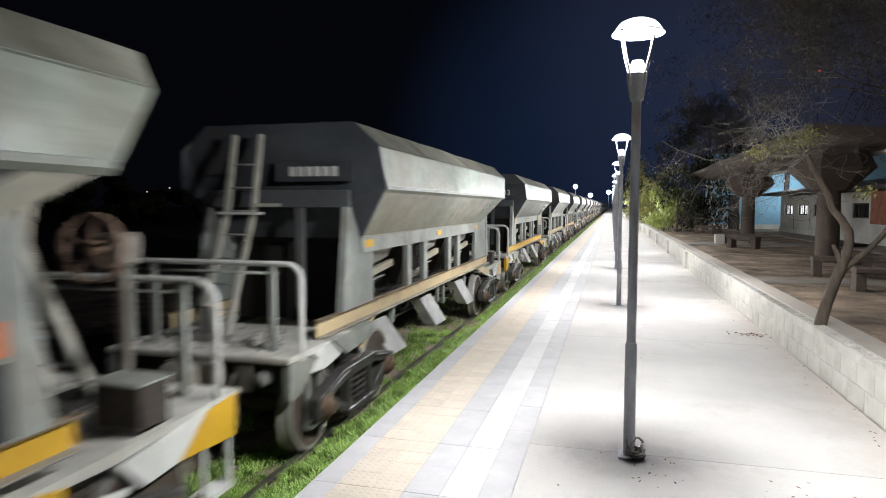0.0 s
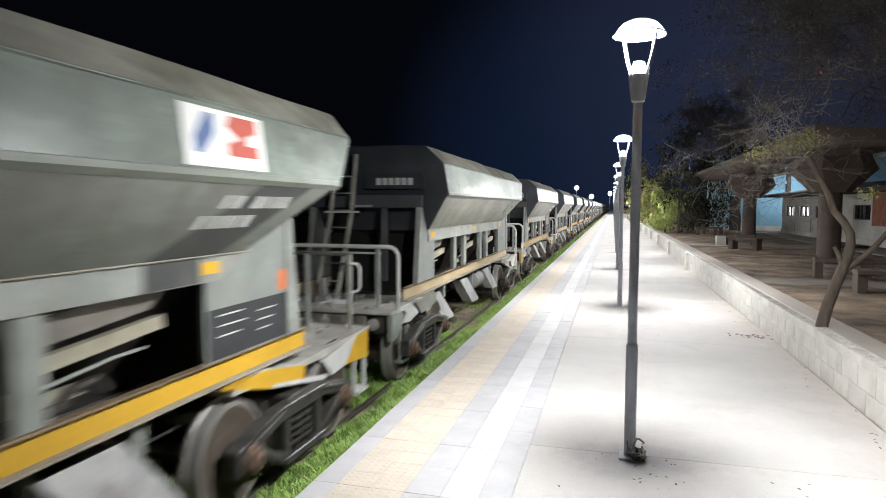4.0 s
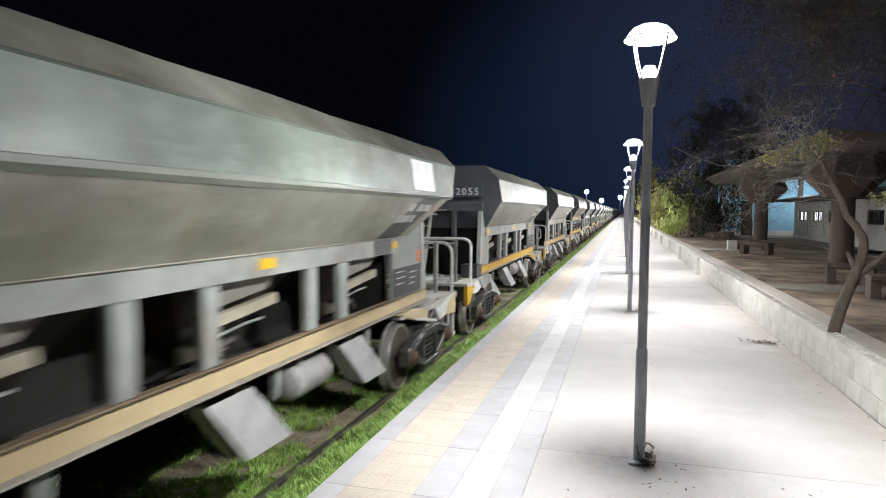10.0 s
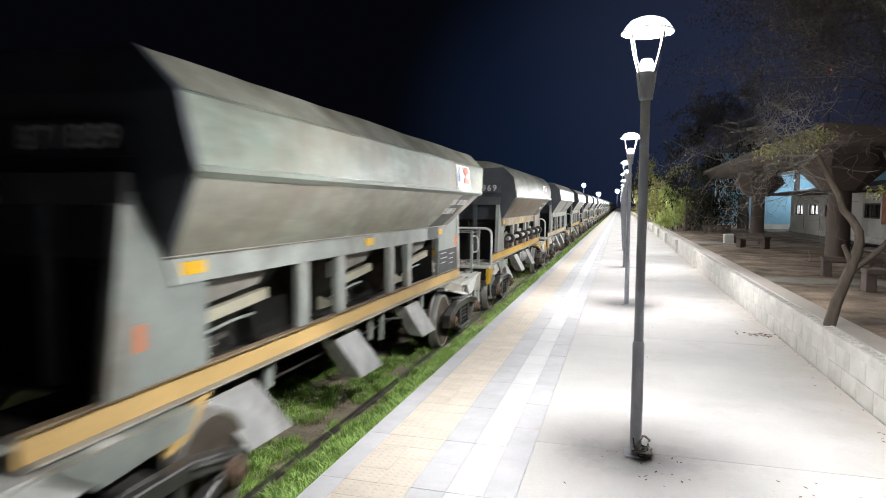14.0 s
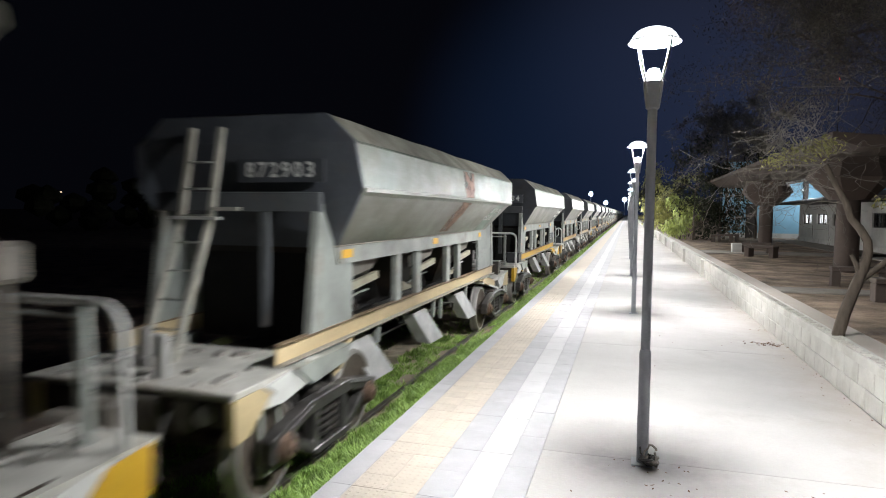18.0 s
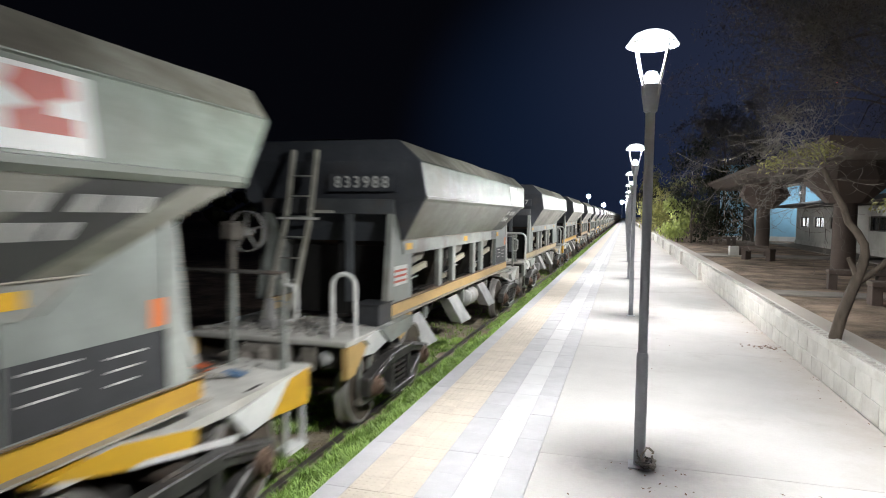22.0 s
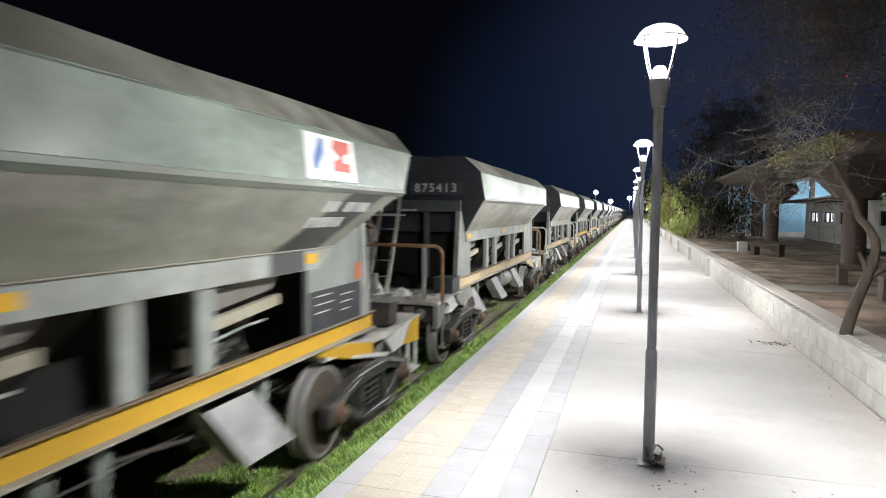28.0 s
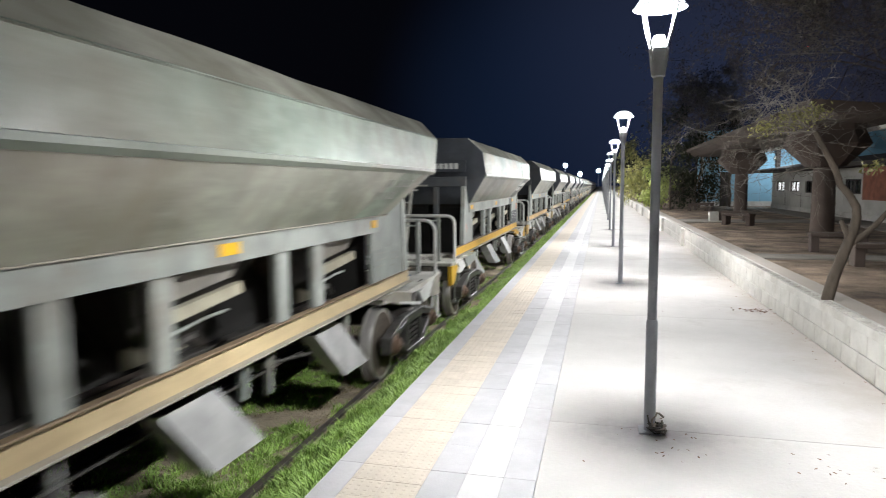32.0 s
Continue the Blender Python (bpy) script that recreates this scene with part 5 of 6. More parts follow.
    # brake wheel on its stand
    if k not in PLAIN_DECK | {13} or k in (8, 12):
        brake = part("brake_stand", cached("brake_stand", lambda bm: box(box(bm, 0.37, 0.45, 5.30, 5.36, 0.98, 2.1, 0.01), 0.30, 0.52, 5.18, 5.42, 2.01, 2.25, 0.03), "coupler"), None, w)
        part("brake_wheel", cached("brake_wheel", lambda bm: hand_wheel(bm, 0.38, 5.10, 2.15), "rust"), None, brake)
    if k in NEAR_BRAKE:
        brake = part("brake_stand", cached("near_brake_stand", lambda bm: box(box(bm, -0.62, -0.54, -5.34, -5.27, 0.98, 2.1, 0.01), -0.68, -0.48, -5.42, -5.20, 2.10, 2.32, 0.03), "coupler"), None, w)
        part("brake_wheel", cached("near_brake_wheel", lambda bm: hand_wheel(bm, -0.52, -5.10, 2.20), "tank_paint" if k == 10 else "coupler"), None, brake)
    if k in (2, 4, 5, 13):
        part("bag", cached("bag_white", lambda bm: rag(bm, -0.05, -4.98, 1.05, 0.24, 9), "white_plastic"), None, w, "crumpled white plastic bag")
    if crate:
        c = part("side_box", cached("side_box", lambda bm: box(bm, 0.56, 0.93, 4.86, 5.14, 1.0, 1.29, 0.008), "dark_steel"), None, w, "dark open-topped steel step box")
        part("box_lid", cached("box_lid", lambda bm: box(bm, 0.54, 0.95, 4.84, 5.16, 1.29, 1.305), "frame"), None, c)
    if boxed:
        part("step_box", cached("step_box", lambda bm: box(box(bm, 0.62, 0.955, -4.56, -4.10, 1.052, 1.305, 0.008), 0.61, 0.97, -4.575, -4.095, 1.305, 1.32), "black_panel"), None, w, "dark steel step box")
    part("valve_box", cached("valve_box", lambda bm: box(bm, -0.8, -0.35, 4.6, 5.0, 1.05, 1.45, 0.02), "frame"), None, w)
    # yellow reflectors, panels and lettering on the platform side
    for i, (y, ln) in enumerate(((-3.42, 0.26), (-0.2, 0.26), (2.85, 0.20))):
        part("reflector", cached(f"reflector{i}", lambda bm: box(bm, 0.941, 0.947, y - ln / 2, y + ln / 2, 1.94, 2.03), "mark"), None, w, "small yellow reflector plate")
    panel = part("data_panel", cached("data_panel", lambda bm: box(bm, 0.924, 0.929, 2.83, 4.04, 1.275, 1.66), "black_panel" if logo else "plate"), None, w, "data panel with lines of white writing")
    for i, (a, b) in enumerate(() if not full else ((2.95, 3.28), (3.5, 3.78), (2.95, 3.32), (3.5, 3.74), (2.95, 3.24), (3.5, 3.70))):
        part("writing_line", cached(f"data_line{i}", lambda bm: box(bm, 0.929, 0.932, a, b, 1.60 - 0.04 * i, 1.612 - 0.04 * i), "white_paint" if logo else "faded_paint"), None, panel)
    if logo:
        sign = part("emblem_panel", cached("emblem_panel", lambda bm: lean(box(bm, 1.322, 1.334, 3.05, 3.95, 2.69, 3.07)), "sign_white"), None, w, "white panel with a blue and red emblem", loc=(0, {9: -0.92, 1: -0.95, 3: -0.88, 7: -0.95, 12: -0.95}.get(k, -0.55), 0))
        if logo == 1:
            part("emblem_shape", cached("emblem_blue", lambda bm: lean(prism(bm, [(3.14, 2.775), (3.22, 2.775), (3.36, 2.915), (3.36, 3.035), (3.28, 3.035), (3.14, 2.875)], "x", 1.334, 1.338)), "blue_paint"), None, sign)
            part("emblem_shape", cached("emblem_red", lambda bm: lean(prism(bm, [(3.50, 2.775), (3.86, 2.775), (3.86, 2.855), (3.72, 2.855), (3.72, 2.915), (3.86, 2.955), (3.86, 3.045), (3.55, 3.045), (3.50, 2.975), (3.64, 2.895), (3.50, 2.855)], "x", 1.334, 1.338)), "red_paint"), None, sign)
        part("orange_marker", cached("red_square_near", lambda bm: box(bm, 0.925, 0.93, -4.06, -3.89, 1.50, 1.67), "orange_paint"), None, w)
        part("rib_patch", cached("rib_patch", lambda bm: box(bm, 0.942, 0.945, 2.16, 2.72, 1.885, 2.065), "panel_grey"), None, w)
        part("orange_marker", cached("red_square", lambda bm: box(bm, 0.925, 0.93, 3.85, 4.065, 1.69, 1.87), "orange_paint"), None, w)
    # bars of writing on the sloping side
    bars = part("writing_panel", cached("writing_panel", lambda bm: on_slope(bm, 2.12, 2.90, 0.02, 0.67, 0.004, 1.4), "panel_grey" if logo else tone), None, w, "painted panel with white writing")
    ink = "white_paint" if logo else "faded_paint"
    for i in range(11 if full else 0):
        row, col = divmod(i, 6)
        a = 2.52 + 0.135 * col - 0.13 * row + (0.12 if col > 1 and not row else 0)
        part("writing_bar", cached(f"writing_bar{i}", lambda bm: on_slope(bm, a, a + (0.078 if (i * 7) % 3 else 0.055), 0.44 - 0.17 * row, 0.545 - 0.17 * row, 0.009, 0.25), ink), None, bars)
    if k == 10:
        sign = part("warning_sign", cached("warning_sign", lambda bm: box(bm, 0.926, 0.932, -4.05, -3.45, 1.48, 1.74), "white_paint"), None, w, "white sign with red bars")
        for i in range(3):
            part("sign_bar", cached(f"sign_bar{i}", lambda bm: box(bm, 0.932, 0.935, -4.0, -3.5, 1.52 + 0.07 * i, 1.55 + 0.07 * i), "red_paint"), None, sign)
    if rust:
        part("rust_streak", cached("rust_streak", rust_run, "rust_patch"), None, w, "wide brown rust streak")
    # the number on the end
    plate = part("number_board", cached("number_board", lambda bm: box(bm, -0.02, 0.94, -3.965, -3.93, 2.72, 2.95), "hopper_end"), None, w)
    if number:
        key = "number" + number
        if key not in CACHE:
            CACHE[key] = text_mesh(number, 0.21)
        t = part("number", CACHE[key], None, plate, loc=(0.46, -3.972, 2.835))
        t.rotation_euler = (math.pi / 2, 0, 0)
    else:
        for k in range(6 if full else 0):
            part("number_bar", cached(f"number_bar{k}", lambda bm: box(bm, 0.17 + 0.105 * k, 0.25 + 0.105 * k, -3.972, -3.966, 2.78, 2.89), "white_paint"), None, plate)
    # bogies
    for y in (-4.10, 3.98):
        bogie = part("bogie", cached("bogie_bolster", lambda bm: box(bm, -1.05, 1.05, -0.16, 0.16, 0.50, 0.74, 0.02), "dark_steel"), None, w, loc=(0, y, 0))
        for s in (-1, 1):
            f = part("side_frame", cached("side_frame", side_frame, "bogie"), None, bogie)
            for dy in (-0.875, 0.875) if full else ():
                part("axle_box", cached("axle_box", axle_box, "rust"), None, bogie, "rusty bearing cap", loc=(0, dy, 0.45)).rotation_euler = (0, 0, 0 if s > 0 else math.pi)
                part("brake_shoe", cached("brake_shoe", brake_shoe, "bogie"), None, bogie, loc=(0 if s > 0 else -1.73, dy * 0.44, 0.45))
            if s < 0:
                f.rotation_euler = (0, 0, math.pi)
            else:
                for dy in (-0.13, 0.05) if full else ():
                    part("spring", cached("spring", spring, "dark_steel"), None, bogie, loc=(0, dy, 0))
        for i, dy in enumerate((-0.875, 0.875)):
            AXLES[i].append(part("wheelset", wheelset_mesh(), None, bogie, "worn steel wheels on their axle", loc=(0, dy, 0.45)))
    return w


AXLES = ([], [])


def wheelset_mesh():
    if "wheelset" not in CACHE:
        bm = tube(wheel(wheel(B(), 0.87), -0.87), [(-1.0, 0, 0), (1.0, 0, 0)], 0.075, 10)
        plain = len(bm.faces)
        rim(rim(bm, 0.87), -0.87)
        bm.faces.ensure_lookup_table()
        for f in bm.faces[plain:]:
            f.material_index = 1
        CACHE["wheelset"] = mesh_of("wheelset", bm, M["wheel_disc"])
        CACHE["wheelset"].materials.append(M["rim"])
    return CACHE["wheelset"]


# ---- the train ----
PITCH, SPEED = 12.2, 5.51
DRIFT = [(0, 0.530), (3, 0.556), (6.6, 0.574), (10.5, 0.572), (13, 0.568), (18, 0.570), (20, 0.565), (21.5, 0.553), (22.5, 0.540), (24.5, 0.526), (28, 0.500), (29.5, 0.477), (31, 0.463), (32, 0.461)]
FIRST, COUNT = -1, 42
YELLOW = {-1, 1, 5, 7, 9, 12, 15, 18, 21, 25, 29, 33}
MIDDLE = {3, 6, 10, 16, 20, 24, 30}
LOGO = {-1, 1, 3, 4, 5, 6, 7, 9, 10, 12, 15, 18, 20, 22, 25, 28}
BLANK = {3, 4, 10, 20, 25}
RUST = {8, 19}
NUMBERS = {1: "870303", 3: "871532", 5: "832055", 6: "871889", 8: "872903", 9: "873034", 10: "833988", 11: "820157", 4: "836064", 7: "877969", 13: "875413"}
OLD = {7, 24, 31}
NEAR_BRAKE = {4, 9, 10, 13, 16, 20}
STEP_BOX = {4, 5, 9, 10, 13}
BARE_END = {0, 2, 11, 13, 14, 19}
PLAIN_DECK = {12, 8, 1, 5, 6, 9, 10, 18, 21, 25, 28}
SHORT_HOOP = {10, 17, 24}
STUB_POST = {8}
DARK_TONE = {1, 3, 5, 8, 10, 15, 19, 22, 26}
CRATE = {-1, 0, 3, 8, 12, 16, 20, 23}
RAGS = {2, 5, 9, 10, 14}
BAGS = {13: ((-0.36, -4.92, 0.20), (0.26, -5.16, 0.17)), 14: ((0.24, -4.52, 0.10), (0.46, -4.50, 0.10))}
RUSTY_RAIL = {13}
WAGONS = []
for k in range(FIRST, FIRST + COUNT):
    WAGONS.append((k, wagon(k, "sill_yellow" if k in YELLOW else "sill_mid" if k in MIDDLE else "sill_cream", (2 if k in BLANK else 1) if k in LOGO else 0, NUMBERS.get(k, ""), k in RUST, "hopper_brown" if k in OLD else "hopper_green" if k in DARK_TONE else "hopper", k in CRATE)))


def wagon_y(k, t):
    drift = np.interp(t, [a for a, _ in DRIFT], [b for _, b in DRIFT])
    return (k + float(drift)) * PITCH - SPEED * t + 4.16


# ---- platform lamps ----
def platform_lamp(y):
    lamp = thing("platform_lamp", "grey steel platform lamp post with a lit open lantern", "street lamp", "platform lamps", loc=(LAMP_X, y, 0))
    def shared(key, build, mat):
        return cached("lamp_" + key, build, mat)
    part("post", shared("post", lambda bm: tube(bm, [(0, 0, 0.75), (0, 0, 2.5)], 0.032, 14), "pole"), None, lamp)
    part("sleeve", shared("sleeve", lambda bm: lathe(bm, [(0.040, 0.0), (0.040, 0.79), (0.036, 0.81), (0.03, 0.815)], 14), "pole"), None, lamp)
    part("base_plate", shared("base", lambda bm: box(bm, -0.075, 0.075, -0.075, 0.075, 0, 0.012, 0.002), "pole"), None, lamp)
    part("cup", shared("cup", lambda bm: lathe(bm, [(0.033, 2.47), (0.045, 2.48), (0.062, 2.60), (0.068, 2.66), (0.06, 2.665)], 18), "pole"), None, lamp)
    for k in range(4):
        a = math.pi / 4 + k * math.pi / 2
        part("arm", shared(f"arm{k}", lambda bm: tube(bm, [(r * math.cos(a), r * math.sin(a), z) for r, z in ((0.056, 2.58), (0.070, 2.66), (0.092, 2.72), (0.110, 2.77), (0.134, 2.86), (0.147, 2.932))], 0.0085, 6), "lamp_metal"), None, lamp)
    part("glow_cone", shared("cone", lambda bm: lathe(bm, [(0.055, 2.665), (0.05, 2.71), (0.035, 2.745), (0.01, 2.75)], 16), "lamp_glow"), None, lamp, "glowing white reflector cone")
    part("diffuser", shared("diffuser", lambda bm: lathe(bm, [(0.001, 3.012), (0.07, 3.000), (0.116, 2.972), (0.148, 2.940), (0.160, 2.926)], 20, cap=False), "lamp_glow"), None, lamp, "glowing white reflector inside the cap")
    part("cap", shared("cap", lambda bm: lathe(bm, [(0.160, 2.924), (0.174, 2.921), (0.177, 2.925), (0.172, 2.929), (0.160, 2.929), (0.160, 2.924)], 24, cap=False), "lamp_metal"), None, lamp, "pale metal rim")
    # added glowing shell: imitates the glare that hides the lantern's top
    part("dome", shared("dome", lambda bm: lathe(bm, [(0.170, 2.9295), (0.155, 2.948), (0.140, 2.972), (0.115, 2.998), (0.075, 3.016), (0.03, 3.026), (0.0005, 3.028), (0.0005, 3.020), (0.03, 3.018), (0.072, 3.008), (0.110, 2.990), (0.132, 2.968), (0.146, 2.945), (0.162, 2.9295), (0.170, 2.9295)], 24, cap=False), "dome_glare"), None, lamp, "added glowing dome that imitates the lantern's glare")
    return lamp


for k in range(0, 32):
    platform_lamp(LAMP_Y0 + LAMP_STEP * k)


def motions():
    times = [0, 1.5, 3, 5, 6.6, 8.5, 10.5, 13, 15.5, 18, 20, 21.5, 23, 24.5, 26, 28, 29.5, 31, 32]
    for k, w in WAGONS:
        walk(w, [(t, pose(TRACK_X, wagon_y(k, t), RAIL_Z)) for t in times])
    spin = SPEED / 0.45
    for i, dy in enumerate((-0.875, 0.875)):
        lead = AXLES[i][0]
        walk(lead, [(t, pose(0, dy, 0.45, math.degrees(spin * t))) for t in (j * 0.1 for j in range(321))])
        for ax in AXLES[i][1:]:
            ax.rotation_mode = "QUATERNION"
            ax.animation_data_create()
            ax.animation_data.action = lead.animation_data.action
            ax.animation_data.action_slot = lead.animation_data.action_slot


tile_strips()
block_wall()


# ---- plants ----
def blades(name, label, mat, patches, kind="stuff", category="grass", seed=1):
    """Grass: each patch is (x0, x1, y0, y1, z, count, height, lean)."""
    rnd = np.random.default_rng(seed)
    verts, faces = [], []
    base = 0
    for x0, x1, y0, y1, z, count, height, cover in patches:
        x, y = rnd.uniform(x0, x1, count), rnd.uniform(y0, y1, count)
        if cover < 1:
            field = np.array([noise.noise((a * 1.7, b * 1.1, 3.0)) for a, b in zip(x, y)])
            keep = field > np.quantile(field, 1 - cover)
            x, y = x[keep], y[keep]
        n = len(x)
        tuft = np.array([noise.noise((p * 7.0, q * 5.0, 8.0)) for p, q in zip(x, y)])
        h = height * rnd.uniform(0.45, 1.25, n) * np.clip(0.85 + 1.3 * tuft, 0.3, 1.6)
        a = rnd.uniform(0, 2 * np.pi, n)
        w = 0.0028 + 0.0034 * rnd.random(n) + 0.00022 * y.clip(0, 60)
        lx, ly = rnd.normal(0, 0.55, n) * h, rnd.normal(0, 0.55, n) * h
        cx, cy = np.cos(a) * w, np.sin(a) * w
        zz = np.interp(x, [-2.86, -2.5, -1.82], [0.0, 0.13, 0.53]) + z if x1 > -2 else np.full(n, z)
        v = np.stack([np.stack([x - cx, y - cy, zz], 1), np.stack([x + cx, y + cy, zz], 1), np.stack([x + lx * 0.35 + cx * 0.7, y + ly * 0.35 + cy * 0.7, zz + h * 0.6], 1),
                      np.stack([x + lx * 0.35 - cx * 0.7, y + ly * 0.35 - cy * 0.7, zz + h * 0.6], 1), np.stack([x + lx, y + ly, zz + h * 0.95], 1)], 1).reshape(-1, 3)
        verts.append(v)
        i = base + 5 * np.arange(n)
        faces += np.stack([i, i + 1, i + 2, i + 3], 1).tolist() + np.stack([i + 3, i + 2, i + 4], 1).tolist()
        base += 5 * n
    me = bpy.data.meshes.new(name)
    me.from_pydata(np.concatenate(verts).tolist(), [], faces)
    me.materials.append(M[mat])
    return tagged(new(name, me), label, category, kind=kind)


GZ = -0.755
blades("grass", "fresh green grass along the rail and platform edge", "grass", [
    (-2.84, -1.83, 2.0, 6.0, GZ, 32000, 0.080, 0.93), (-2.84, -1.83, 6.0, 11.0, GZ, 26000, 0.088, 0.94), (-2.84, -1.83, 11.0, 20.0, GZ, 9000, 0.096, 0.9),
    (-2.84, -1.83, -14.0, 2.0, GZ, 16000, 0.088, 0.95), (-4.5, -2.98, -14.0, 2.0, GZ, 9000, 0.08, 0.7),
    (-2.84, -1.83, 20.0, 45.0, GZ, 9000, 0.104, 1), (-2.84, -1.83, 45.0, 160.0, GZ, 9000, 0.120, 1),
    (-2.45, -1.83, 2.0, 8.0, GZ, 22000, 0.096, 1.0), (-2.45, -1.83, 8.0, 20.0, GZ, 14000, 0.104, 1.0),
    (-4.5, -2.98, 2.0, 9.0, GZ, 40000, 0.068, 0.66), (-3.7, -2.98, 2.0, 12.0, GZ, 16000, 0.080, 0.75), (-4.5, -2.98, 9.0, 30.0, GZ, 9000, 0.088, 0.6), (-6.5, -4.7, 2.0, 30.0, GZ - 0.03, 9000, 0.104, 0.6)])
blades("dry_grass", "short dry straw between the rails", "grass_dry", [
    (-4.6, -1.83, 2.0, 8.0, GZ, 34000, 0.035, 0.85), (-4.6, -1.83, 8.0, 20.0, GZ, 6000, 0.05, 0.6)], seed=4)


def scatter_leaves(name, mat, parent, pts, size, seed=0, hang=0.0, label="", spread=0.0):
    """Many small pointed leaves round the given points, as one crown."""
    rnd = np.random.default_rng(seed)
    p = np.asarray(pts, float)
    n = len(p)
    p = p + rnd.normal(0, spread, (n, 3)) if spread else p
    d = rnd.normal(0, 1, (n, 3))
    d[:, 2] -= hang
    d /= np.linalg.norm(d, axis=1)[:, None]
    s = np.cross(d, rnd.normal(0, 1, (n, 3)))
    s /= np.linalg.norm(s, axis=1)[:, None]
    l = size * rnd.uniform(0.6, 1.4, (n, 1))
    w = l * 0.16
    v = np.stack([p, p + d * l * 0.45 + s * w, p + d * l, p + d * l * 0.45 - s * w], 1).reshape(-1, 3)
    i = 4 * np.arange(n)
    me = bpy.data.meshes.new(name)
    me.from_pydata(v.tolist(), [], np.stack([i, i + 1, i + 2, i + 3], 1).tolist())
    me.materials.append(M[mat])
    ob = new(name, me)
    ob.parent = parent
    tagged(ob, label, kind="stuff")
    return ob


def limb(rnd, start, way, length, r, bend=0.25, rise=0.0, steps=6):
    """A crooked line of points."""
    pts, d, p = [Vector(start)], Vector(way).normalized(), Vector(start)
    for _ in range(steps):
        d = (d + Vector((rnd.gauss(0, bend), rnd.gauss(0, bend), rnd.gauss(0, bend * 0.7) + rise))).normalized()
        p = p + d * length / steps
        pts.append(p.copy())
    return pts, d


def branch_out(rnd, bm, twigs, tips, start, way, length, r, depth, rise, wild):
    pts, d = limb(rnd, start, way, length, r, wild if depth > 1 else wild + 0.1, rise, 9)
    tube(bm if r > 0.012 else twigs, pts, r, 7 if r > 0.03 else 4, r * 0.55, cap=False)
    if depth == 0:
        tips.extend(pts[2:])
        return
    for _ in range(3 if depth > 1 else 4):
        i = rnd.randint(2, len(pts) - 1)
        turn = Vector((rnd.gauss(0, 0.75), rnd.gauss(0, 0.75), rnd.gauss(0.1, 0.5)))
        branch_out(rnd, bm, twigs, tips, pts[i], d + turn, length * rnd.uniform(0.5, 0.75), max(0.0028, r * 0.55), depth - 1, rise * 0.6, wild)


def tree(name, label, x, y, trunk, boughs, leaf, leaf_size, per_tip, seed, depth=3, hang=0.3, rise=0.03, r=0.14, spread=0.12, bough=0.5, wild=0.22, leaf_floor=0.0):
    """trunk: points of the stem; boughs: (index on the stem, way, length)."""
    rnd = random.Random(seed)
    t = thing(name, label, "tree", loc=(x, y, SOIL_Z - 0.03))
    bm, twigs, tips = B(), B(), []
    tube(bm, trunk, r, 12, r * 0.42)
    for i, way, length in boughs:
        branch_out(rnd, bm, twigs, tips, trunk[i], way, length, r * bough, depth, rise, wild)
    part("trunk", bm, M["bark"], t)
    part("twig_spray", twigs, M["twig"], t)["kind"] = "stuff"
    pts = [tuple(p + Vector((rnd.gauss(0, spread), rnd.gauss(0, spread), rnd.gauss(0, spread)))) for p in tips if p.z > leaf_floor for _ in range(per_tip)]
    if pts:
        scatter_leaves("crown", leaf, t, pts, leaf_size, seed, hang)
    return t


# the crooked tree at the wall
T0 = (2.24, 7.65)
stem = [(0, 0, -0.06), (0.0, 0, 0.21), (0.05, 0, 0.44), (0.12, 0, 0.67), (0.19, 0, 0.88), (0.235, 0.02, 1.02), (0.255, 0.04, 1.11), (0.25, 0.05, 1.22), (0.18, 0.08, 1.36), (0.10, 0.1, 1.46), (0.055, 0.12, 1.62), (-0.02, 0.15, 1.77), (-0.14, 0.2, 2.05)]
crooked = tree("crooked_tree", "crooked garden tree with a forked grey trunk and bare twigs", T0[0], T0[1], stem,
               [(10, (-0.9, 0.7, 0.0), 1.2), (11, (-0.6, 0.9, 0.1), 1.3), (11, (-1.0, 0.3, 0.0), 1.5), (12, (-0.9, 0.6, 0.0), 1.5), (12, (-0.4, 0.8, 0.2), 1.0), (12, (0.9, 0.3, 0.2), 1.2), (12, (-1.0, 0.5, 0.15), 1.7),
                (12, (-0.3, 0.2, 0.6), 0.8), (12, (-1.2, 0.3, -0.1), 1.7), (12, (-0.7, 1.0, 0.2), 1.5), (12, (-0.2, 0.7, 0.5), 1.1), (12, (-1.0, 0.8, 0.35), 1.4), (11, (-0.8, 1.2, 0.05), 1.6), (12, (0.6, 0.6, 0.4), 1.0)],
               "leaf_lime", 0.075, 0, 11, depth=2, r=0.066, rise=-0.035, bough=0.075, wild=0.36)
part("side_bough", tube(tube(B(), [(0.17, 0, 0.80), (0.29, 0.0, 0.90), (0.41, 0, 1.01), (0.55, 0.02, 1.18), (0.74, 0.05, 1.45), (0.92, 0.1, 1.96)], 0.036, 9, 0.02), [(0.19, 0, 0.84), (0.14, 0.0, 0.97), (0.09, 0.0, 1.08)], 0.034, 8, 0.022), M["bark"], crooked)


